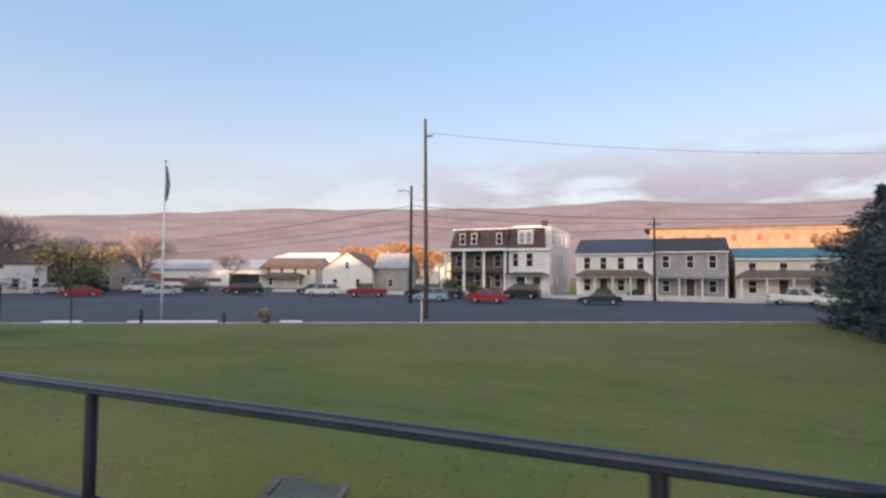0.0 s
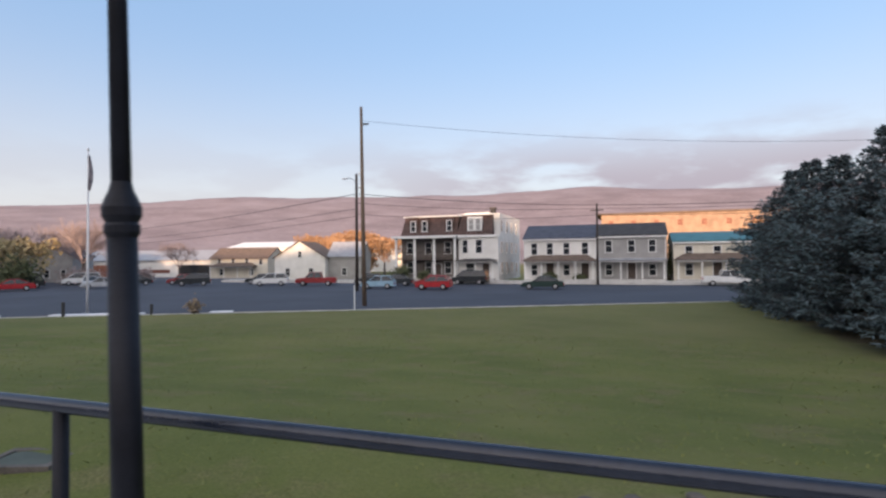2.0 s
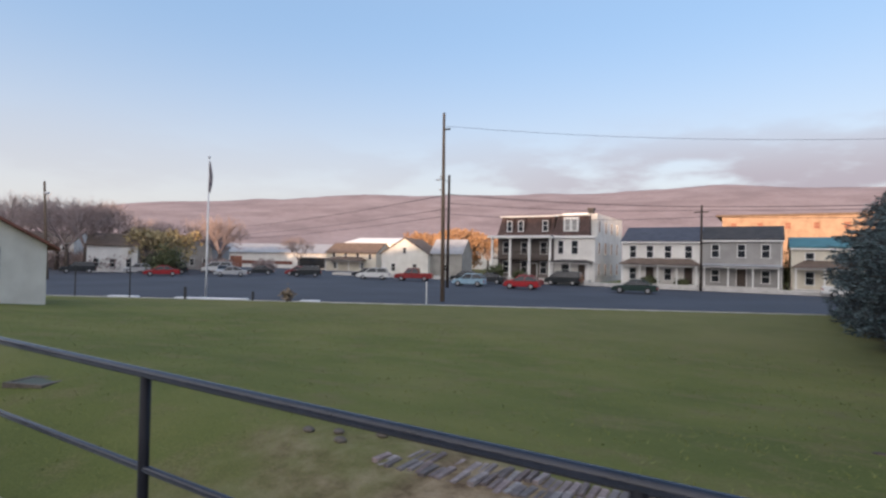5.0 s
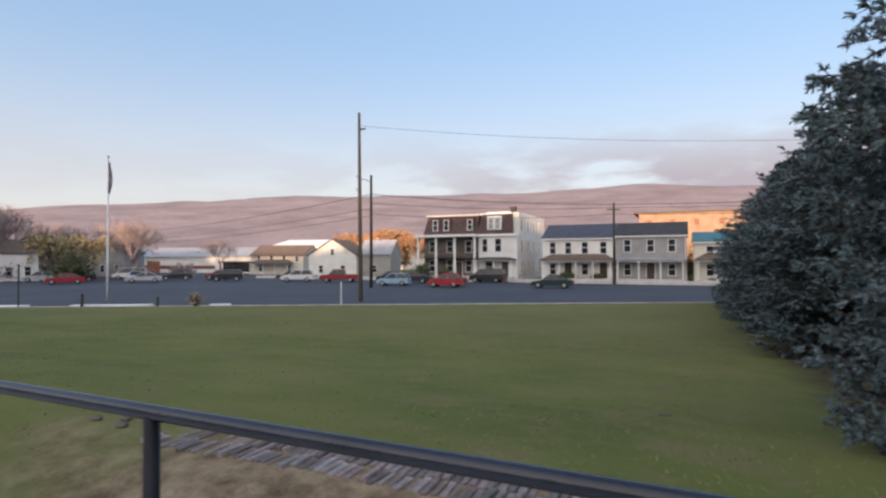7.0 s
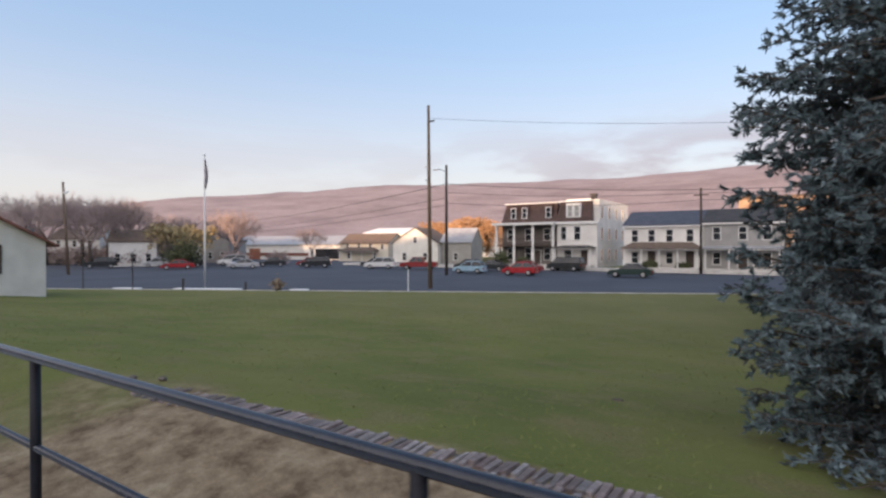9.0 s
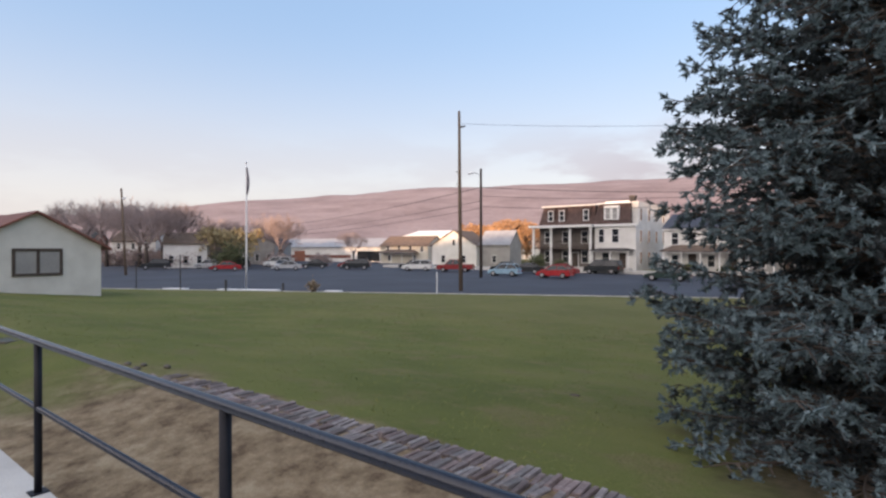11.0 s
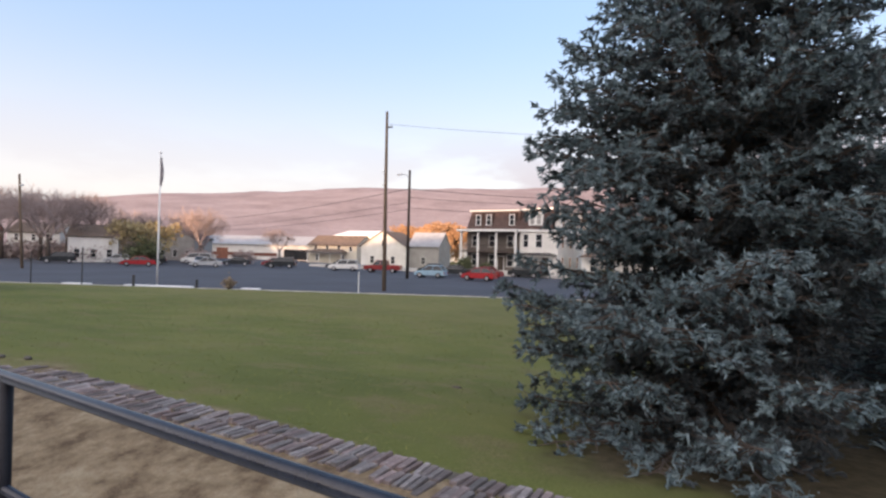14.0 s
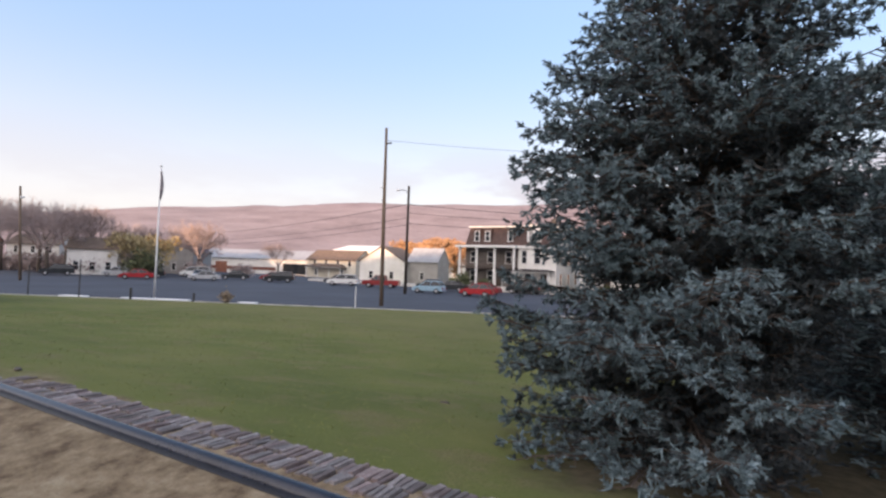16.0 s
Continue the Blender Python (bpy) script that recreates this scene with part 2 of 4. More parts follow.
def lawn_material():
    m = bpy.data.materials.new("lawn")
    m.use_nodes = True
    n, l = m.node_tree.nodes, m.node_tree.links
    b = n["Principled BSDF"]
    b.inputs["Roughness"].default_value = 0.95
    b.inputs["Specular IOR Level"].default_value = 0.15
    geo = n.new("ShaderNodeNewGeometry")
    sep = n.new("ShaderNodeSeparateXYZ")
    l.new(geo.outputs["Position"], sep.inputs[0])

    def noisy(scale, detail=4.0, rough=0.6):
        t = n.new("ShaderNodeTexNoise")
        t.inputs["Scale"].default_value, t.inputs["Detail"].default_value, t.inputs["Roughness"].default_value = scale, detail, rough
        l.new(geo.outputs["Position"], t.inputs[0])
        return t.outputs[0]

    def ramp(src, stops):
        r = n.new("ShaderNodeValToRGB")
        while len(r.color_ramp.elements) < len(stops):
            r.color_ramp.elements.new(0.5)
        for e, (p, c) in zip(r.color_ramp.elements, stops):
            e.position, e.color = p, (*c, 1)
        l.new(src, r.inputs[0])
        return r.outputs[0]

    def mix(fac, a, c):
        x = n.new("ShaderNodeMix")
        x.data_type = "RGBA"
        l.new(fac, x.inputs["Factor"])
        l.new(a, x.inputs["A"])
        l.new(c, x.inputs["B"])
        return x.outputs["Result"]

    def mapped(src, a, c):
        r = n.new("ShaderNodeMapRange")
        r.interpolation_type = "SMOOTHSTEP"
        r.inputs["From Min"].default_value, r.inputs["From Max"].default_value = a, c
        l.new(src, r.inputs[0])
        return r.outputs[0]

    def math2(op, a, c):
        x = n.new("ShaderNodeMath")
        x.operation = op
        for i, s in ((0, a), (1, c)):
            if isinstance(s, float):
                x.inputs[i].default_value = s
            else:
                l.new(s, x.inputs[i])
        return x.outputs[0]

    broad, mid, fine = noisy(0.22), noisy(1.1), noisy(45, 3)
    green = ramp(broad, ((0.36, (0.090, 0.118, 0.029)), (0.5, (0.138, 0.158, 0.042)), (0.64, (0.205, 0.198, 0.068))))
    dry = ramp(fine, ((0.3, (0.12, 0.105, 0.042)), (0.7, (0.25, 0.21, 0.105))))
    grass = mix(mapped(mid, 0.48, 0.70), green, dry)
    # a yellower strip towards the road, its grazing-angle tone put into the colour
    strip = math2("MULTIPLY", mapped(sep.outputs["Y"], 12.0, 24.0), 0.5)
    grass = mix(strip, grass, dry)
    speck = ramp(fine, ((0.3, (0.075, 0.085, 0.024)), (0.7, (0.18, 0.175, 0.06))))
    half = n.new("ShaderNodeValue")
    half.outputs[0].default_value = 0.4
    grass = mix(half.outputs[0], grass, speck)
    dirt = ramp(noisy(3.4, 8, 0.72), ((0.34, (0.10, 0.068, 0.042)), (0.5, (0.23, 0.17, 0.105)), (0.66, (0.35, 0.28, 0.185))))
    # worn earth between the railing and the bricks, where the bricks run
    wob = math2("MULTIPLY", math2("SUBTRACT", noisy(0.9), 0.5), 1.6)
    near = mapped(math2("ADD", sep.outputs["Y"], wob), 4.2, 3.85)
    along = mapped(math2("ADD", sep.outputs["X"], math2("MULTIPLY", wob, 2.5)), 1.0, 3.4)
    bare = math2("MULTIPLY", math2("MULTIPLY", near, along), mapped(sep.outputs["Y"], 1.0, 1.5))
    # thin turf and brown litter under the spruces, darkened for their deep shade
    under = math2("MULTIPLY", mapped(math2("ADD", sep.outputs["X"], wob), 8.1, 9.3), 0.9)
    under = math2("MULTIPLY", under, mapped(math2("ADD", sep.outputs["Y"], wob), 4.3, 5.6))
    litter_shade = ramp(noisy(9, 5), ((0.3, (0.035, 0.026, 0.018)), (0.7, (0.10, 0.075, 0.05))))
    l.new(mix(under, mix(bare, grass, dirt), litter_shade), b.inputs["Base Color"])
    bp = n.new("ShaderNodeBump")
    bp.inputs["Strength"].default_value, bp.inputs["Distance"].default_value = 0.7, 0.03
    l.new(noisy(28, 4, 0.7), bp.inputs["Height"])
    l.new(bp.outputs[0], b.inputs["Normal"])
    return m


M["lawn"] = lawn_material()
gx = [-2600, -1200, -600, -300, -150, -100] + [-70 + 2 * i for i in range(15)] + [-40 + 0.5 * i for i in range(121)] + [22 + 3 * i for i in range(10)] + [60, 100, 200, 500, 1200, 2600]
gy = [-2600, -900, -300, -100, -40, -15, -6, -2, 1] + [2.0 + 0.4 * i for i in range(110)] + [47, 52, 60, 75, 100, 150, 300, 700, 1500, 2600]
verts = [(x, y, ground_z(x, y)) for y in gy for x in gx]
faces = [(j * len(gx) + i, j * len(gx) + i + 1, (j + 1) * len(gx) + i + 1, (j + 1) * len(gx) + i) for j in range(len(gy) - 1) for i in range(len(gx) - 1)]
me = bpy.data.meshes.new("ground")
me.from_pydata(verts, [], faces)
me.materials.append(M["lawn"])
me.polygons.foreach_set("use_smooth", [True] * len(me.polygons))
tagged(new("ground", me), "mown green lawn with dry patches sloping down to the road", "lawn", kind="structure")


def along(d, e, z=0.0):
    """A place d metres along the lawn's far edge and e metres past it."""
    p = EDGE_P + EDGE_D * d + Vector((-EDGE_D.y, EDGE_D.x)) * e
    return (p.x, p.y, z)


ROAD_Z = -1.8
c1, c2 = along(-150, 0.1), along(130, 0.1)
road = part("road", prism([(c1[0], c1[1]), (c2[0], c2[1]), (140, 72.5), (-60, 72.5), (-60, 100), (-260, 100), (-260, 30)], ROAD_Z - 0.3, ROAD_Z, "z"), "asphalt")
tagged(road, "wide blue-grey asphalt road and car park", "road", kind="structure")

kerb_bm = bmesh.new()
for i in range(70):
    d0 = -60 + 2 * i
    q = [along(d0 + 0.01, 0.0), along(d0 + 1.99, 0.0), along(d0 + 1.99, 0.16), along(d0 + 0.01, 0.16)]
    lo = [kerb_bm.verts.new((x, y, -2.0)) for x, y, _ in q]
    hi = [kerb_bm.verts.new((x, y, -1.47)) for x, y, _ in q]
    kerb_bm.faces.new(hi)
    for k in range(4):
        kerb_bm.faces.new((lo[k], lo[(k + 1) % 4], hi[(k + 1) % 4], hi[k]))
tagged(part("kerb", kerb_bm, "concrete"), "pale concrete kerb stones along the lawn", "kerb", kind="structure")
tagged(part("pavement", boxes((-60, 140, 70.6, 73.4, -1.9, -1.42)), "concrete"), "concrete pavement in front of the terrace", "pavement", kind="structure")
tagged(part("walkway", boxes((-60, 40, -3.5, 2.25, -0.6, -0.235)), "concrete"), "concrete walkway behind the railing", "walkway", kind="structure")

M["hill_woods"] = material("hill_woods", (0.17, 0.13, 0.135), (0.29, 0.235, 0.24), 1.0, 0.012, 0.11, 0.45, bumpdist=5.0)


def ridge_mesh(crest, near, far, base, rows=14, rough=6.0, cols=160):
    """A hillside as seen from the walk: crest gives (bearing, degrees up); it climbs from near to far."""
    az = np.linspace(crest[0][0], crest[-1][0], cols)
    el = np.interp(az, [c[0] for c in crest], [c[1] for c in crest])
    vs, fs = [], []
    for j in range(rows):
        k = j / (rows - 1)
        r = near + (far - near) * k
        for a, e in zip(az, el):
            x, y = r * math.sin(radians(a)), r * math.cos(radians(a))
            top = far * math.tan(radians(e))
            z = base + (top - base) * (3 * k * k - 2 * k ** 3) + rough * noise.noise((x * 0.006, y * 0.006, 2)) * k + 0.4 * rough * noise.noise((x * 0.03, y * 0.03, 7)) * k
            vs.append((x, y, z))
    for j in range(rows - 1):
        for i in range(cols - 1):
            fs.append((j * cols + i, j * cols + i + 1, (j + 1) * cols + i + 1, (j + 1) * cols + i))
    m = bpy.data.meshes.new("hill")
    m.from_pydata(vs, [], fs)
    m.polygons.foreach_set("use_smooth", [True] * len(m.polygons))
    return m


me = ridge_mesh([(-100, 2.2), (-73, 2.8), (-58, 4.6), (-39, 6.2), (-18, 6.5), (-5, 7.0), (1, 6.7), (10, 6.1), (30, 6.0), (60, 5.0)], 420, 1700, -3.0)
me.materials.append(M["hill_woods"])
tagged(new("backdrop_hill", me), "long bare wooded hill glowing pink in evening sun", "hill", kind="structure")
# an unseen wooded rise added behind the walk to keep near ground in shade
# its crest dips near 185 to 188 degrees to let sun onto the golden trees
me = ridge_mesh([(95, 13.4), (130, 14.5), (165, 15.1), (174, 15.1), (178, 14.35), (183.5, 14.2), (185.4, 12.3), (188.2, 12.3), (190, 14.0), (200, 13.8), (235, 13.2), (265, 12.5)], 70, 190, -1.0, rows=8, rough=3.0)
me.materials.append(M["hill_woods"])
tagged(new("shade_rise", me), "unseen wooded rise added to shade the lawn", "hill", kind="structure")

# ---- railing and lamp post ----
POSTS = (-7.2, -4.8, -2.4, -0.01, 2.32, 4.77, 7.375, 9.85, 12.3)
rail = thing("railing", "black painted steel pipe railing with two rails", "railing", (0, 2.0, -0.24))
part("top_rail", tube([(-9, 0, 1.116), (-4, 0, 1.116), (2, 0, 1.116), (8, 0, 1.116), (14, 0, 1.116)], 0.027, 16), "rail_paint", rail, smooth=True)
part("mid_rail", tube([(-9, 0, 0.627), (2, 0, 0.627), (14, 0, 0.627)], 0.021, 12), "rail_paint", rail, smooth=True)
for x in POSTS:
    p = part("post", tube([(x, 0, 0.0), (x, 0, 1.11)], 0.027, 12), "black_paint", rail, smooth=True)
    part("base_plate", boxes((x - 0.06, x + 0.06, -0.06, 0.06, 0, 0.012), bevel=0.003), "black_paint", p)
lamp = thing("lamp_post", "black cast iron lamp post with a ringed collar", "lamp post", (0.552, 1.821, -0.24))
lamp.matrix_world = pose(0.552, 1.821, -0.24, 0.8, -0.9, 0)   # it leans a little
part("base", lathe([(0.13, 0), (0.13, 0.05), (0.105, 0.09), (0.085, 0.34), (0.075, 0.4), (0.05, 0.44)], 20), "black_paint", lamp)
part("shaft", lathe([(0.046, 0.42), (0.041, 1.72)], 20), "black_paint", lamp, smooth=True)
part("collar", lathe([(0.041, 1.71), (0.049, 1.725), (0.049, 1.745), (0.044, 1.755), (0.054, 1.775), (0.054, 1.80), (0.045, 1.825), (0.034, 1.85), (0.027, 1.88)], 20), "black_paint", lamp)
part("upper_shaft", lathe([(0.028, 1.85), (0.024, 3.4)], 16), "black_paint", lamp, smooth=True)

# ---- poles and wires ----
GZ = ROAD_Z
tall = thing("utility_pole", "tall weathered wooden utility pole", "utility pole", (-16.0, 35.2, GZ))
part("shaft", tube([(0, 0, -0.3), (-0.1, 0, 7), (-0.24, 0.1, 14.34)], [0.17, 0.14, 0.10], 10), "wood_pole", tall, smooth=True)
part("bracket", boxes((-0.2, 0.35, 0.05, 0.12, 13.0, 13.12)), "dark_metal", tall)
for z in (8.4, 9.4):
    part("insulator", boxes((-0.42, -0.1, -0.06, 0.06, z, z + 0.16), bevel=0.02), "white_pole", tall)
dark = thing("utility_pole", "dark wooden utility pole with a street light arm", "utility pole", (-25.6, 52.0, GZ))
part("shaft", tube([(0, 0, -0.3), (0, 0, 12.54)], [0.19, 0.13], 10), "dark_pole", dark, smooth=True)
arm = part("light_arm", tube([(0, 0, 11.7), (-0.5, -0.2, 12.05), (-1.0, -0.35, 12.1)], 0.035, 6), "dark_metal", dark)
part("lantern", boxes((-1.5, -0.95, -0.48, -0.22, 11.98, 12.12), bevel=0.03), "white_pole", arm, "pale street light head")
row_pole = thing("utility_pole", "dark wooden utility pole in front of the terrace", "utility pole", (-1.8, 70.2, GZ))
part("shaft", tube([(0, 0, -0.3), (0, 0, 10.1)], [0.16, 0.11], 8), "dark_pole", row_pole, smooth=True)
part("crossarm", boxes((-0.8, 0.8, -0.16, -0.06, 9.2, 9.32)), "dark_pole", row_pole)
left_pole = thing("utility_pole", "weathered utility pole with a pale lamp", "utility pole", (-64.5, 29.2, GZ))
part("shaft", tube([(0, 0, -0.3), (-0.25, -0.45, 11.0)], [0.17, 0.12], 8), "wood_pole", left_pole, smooth=True)
part("lantern", boxes((-0.1, 0.5, -0.5, -0.2, 9.6, 9.8), bevel=0.04), "white_pole", left_pole)

M["flag_cloth"] = material("flag_cloth", (0.10, 0.10, 0.14), (0.30, 0.27, 0.29), 0.9, 1.2, 20, 0.1, stretch=(1, 1, 3))
flag = thing("flagpole", "white flagpole with a limp dark flag", "flagpole", (-29.1, 24.4, -1.5))
part("shaft", lathe([(0.075, -0.1), (0.07, 3), (0.04, 9.75)], 12), "white_pole", flag, smooth=True)
part("finial", lathe([(0.02, 9.72), (0.07, 9.78), (0.085, 9.85), (0.06, 9.92), (0.01, 9.96)], 10), "white_pole", flag)
bm = bmesh.new()
grid = []
for j in range(15):
    k = j / 14
    z = 9.5 - 2.1 * k
    wdt = 0.06 + 0.42 * math.sin(math.pi * min(1, 0.15 + k * 0.8)) * (0.5 + 0.5 * k)
    grid.append([[bm.verts.new((0.05 + wdt * i / 6 * 0.8, 0.06 * math.sin(i * 2.1 + k * 3) + s, z - 0.12 * i / 6)) for i in range(7)] for s in (0.0, 0.012)])
for a, b in zip(grid, grid[1:]):
    for s in (0, 1):
        for i in range(6):
            bm.faces.new((a[s][i], a[s][i + 1], b[s][i + 1], b[s][i]))
part("flag", bm, "flag_cloth", flag, "limp folded flag", smooth=True)


def wire(a, b, sag, r=0.026):
    a, b = Vector(a), Vector(b)
    pts = [a.lerp(b, i / 16) - Vector((0, 0, sag * 4 * (i / 16) * (1 - i / 16))) for i in range(17)]
    ob = part("overhead_wire", tube(pts, r, 5), "wire")
    return tagged(ob, "thin black overhead wire between poles", "wire", "overhead wires")


wire((-16.05, 35.25, 11.5), (32, 52, 10.5), 1.2, 0.012)
wire((-25.6, 52, 7.6), (-1.8, 70.1, 7.7), 0.4)
wire((-25.6, 52, 6.4), (-1.8, 70.1, 6.9), 0.5)
wire((-1.8, 70.1, 7.7), (40, 72, 8.2), 0.5)
wire((-1.8, 70.1, 6.9), (40, 72, 7.2), 0.5)
wire((-120, 80, 5.6), (-25.6, 52, 7.0), 1.0)
wire((-120, 80, 4.8), (-25.6, 52, 6.2), 1.0)
wire((-25.6, 52, 8.6), (-1.8, 70.1, 8.1), 0.3, 0.034)
wire((-120, 80, 7.4), (-25.6, 52, 8.6), 1.2, 0.034)
wire((-1.8, 70.1, 8.1), (40, 72, 8.6), 0.5, 0.034)

# ---- houses ----
def window_part(parent, x, y, z, w, h, frame_mat="white_trim", face="y", glass="dark_glass", shutters=""):
    """A sash window: frame and sill proud of the wall, two panes set back in it. face: the wall's axis."""
    t = 0.09

    def turn(bm):
        if face == "x":
            bmesh.ops.rotate(bm, verts=bm.verts, cent=(0, 0, 0), matrix=Matrix.Rotation(radians(90), 3, "Z"))
        bmesh.ops.translate(bm, verts=bm.verts, vec=(x, y, z))
        return bm

    f = part("window", turn(boxes((-w / 2, -w / 2 + t, -0.06, 0.03, 0, h), (w / 2 - t, w / 2, -0.06, 0.03, 0, h), (-w / 2 + t, w / 2 - t, -0.06, 0.03, h - t, h),
                                  (-w / 2 + t, w / 2 - t, -0.05, 0.03, h / 2 - t / 3, h / 2 + t / 3), (-w / 2 - 0.06, w / 2 + 0.06, -0.12, 0.03, -0.08, 0))), frame_mat, parent)
    for z0, z1 in ((0.0, h / 2 - t / 3), (h / 2 + t / 3, h - t)):
        part("pane", turn(boxes((-w / 2 + t, w / 2 - t, -0.012, 0.02, z0, z1))), glass, f)
    if shutters:
        for s in (-1, 1):
            part("shutter", turn(boxes((s * (w / 2 + 0.22) - 0.17, s * (w / 2 + 0.22) + 0.17, -0.05, 0.01, -0.02, h + 0.02))), shutters, f)
    return f


def door_part(parent, x, y, z, w=0.95, h=2.05, mat="dark_wood"):
    d = part("door", boxes((x - w / 2, x + w / 2, y - 0.05, y + 0.02, z, z + h), bevel=0.01), mat, parent)
    part("door_frame", boxes((x - w / 2 - 0.1, x - w / 2, y - 0.07, y + 0.02, z, z + h + 0.1), (x + w / 2, x + w / 2 + 0.1, y - 0.07, y + 0.02, z, z + h + 0.1),
                             (x - w / 2, x + w / 2, y - 0.07, y + 0.02, z + h, z + h + 0.1)), "white_trim", d)
    return d


def gable_roof(parent, x0, x1, y0, y1, eave, ridge, mat, over=0.35, axis="x", thick=0.14):
    """Two pitched slabs that meet at the ridge, which runs along the axis."""
    if axis == "x":
        a0, a1, lo, hi = y0 - over, y1 + over, x0 - over * 0.6, x1 + over * 0.6
    else:
        a0, a1, lo, hi = x0 - over, x1 + over, y0 - over, y1 + over
    mid = (a0 + a1) / 2
    drop = (ridge - eave) / ((a1 - a0) / 2 - over) * over
    out = [(a0, eave - drop), (mid, ridge), (a1, eave - drop), (a1, eave - drop + thick), (mid, ridge + thick), (a0, eave - drop + thick)]
    return part("roof", prism(out, lo, hi, "x" if axis == "x" else "y"), mat, parent)


def gable_walls(parent, x0, x1, y0, y1, z0, eave, ridge, mat, axis="x"):
    if axis == "x":
        out = [(y0, z0), (y1, z0), (y1, eave), ((y0 + y1) / 2, ridge), (y0, eave)]
        return part("wall", prism(out, x0, x1, "x"), mat, parent)
    out = [(x0, z0), (x1, z0), (x1, eave), ((x0 + x1) / 2, ridge), (x0, eave)]
    return part("wall", prism(out, y0, y1, "y"), mat, parent)


def porch(parent, x0, x1, y0, depth, z0, top, posts, roof_mat, slope=0.5, post_mat="white_trim", hip=True, floor_mat="concrete"):
    """A front porch: deck, posts, beam and a lean-to roof with hipped ends."""
    yf = y0 - depth
    part("porch_deck", boxes((x0, x1, yf, y0 - 0.005, z0 - 0.2, z0 + 0.25)), floor_mat, parent)
    for i in range(posts):
        x = x0 + 0.12 + (x1 - x0 - 0.24) * i / (posts - 1)
        part("porch_post", boxes((x - 0.07, x + 0.07, yf + 0.05, yf + 0.19, z0 + 0.25, top - 0.2), bevel=0.012), post_mat, parent)
    part("porch_beam", boxes((x0, x1, yf + 0.03, yf + 0.2, top - 0.2, top)), post_mat, parent)
    bm = bmesh.new()
    i = depth * 0.5 if hip else 0.0
    v = [bm.verts.new(p) for p in ((x0 - 0.25, yf - 0.25, top), (x1 + 0.25, yf - 0.25, top), (x1 + 0.25, y0 - 0.01, top), (x0 - 0.25, y0 - 0.01, top),
                                   (x0 - 0.25, yf - 0.25, top + 0.1), (x1 + 0.25, yf - 0.25, top + 0.1), (x1 + 0.25, y0 - 0.01, top + 0.1), (x0 - 0.25, y0 - 0.01, top + 0.1),
                                   (x0 + i, y0 - 0.01, top + slope + 0.1), (x1 - i, y0 - 0.01, top + slope + 0.1))]
    for f in ((3, 2, 1, 0), (0, 1, 5, 4), (1, 2, 6, 5), (3, 0, 4, 7), (4, 5, 9, 8), (5, 6, 9), (7, 4, 8), (2, 3, 7, 8, 9, 6)):
        bm.faces.new([v[k] for k in f])
    part("porch_roof", bm, roof_mat, parent)


ZH = -1.5


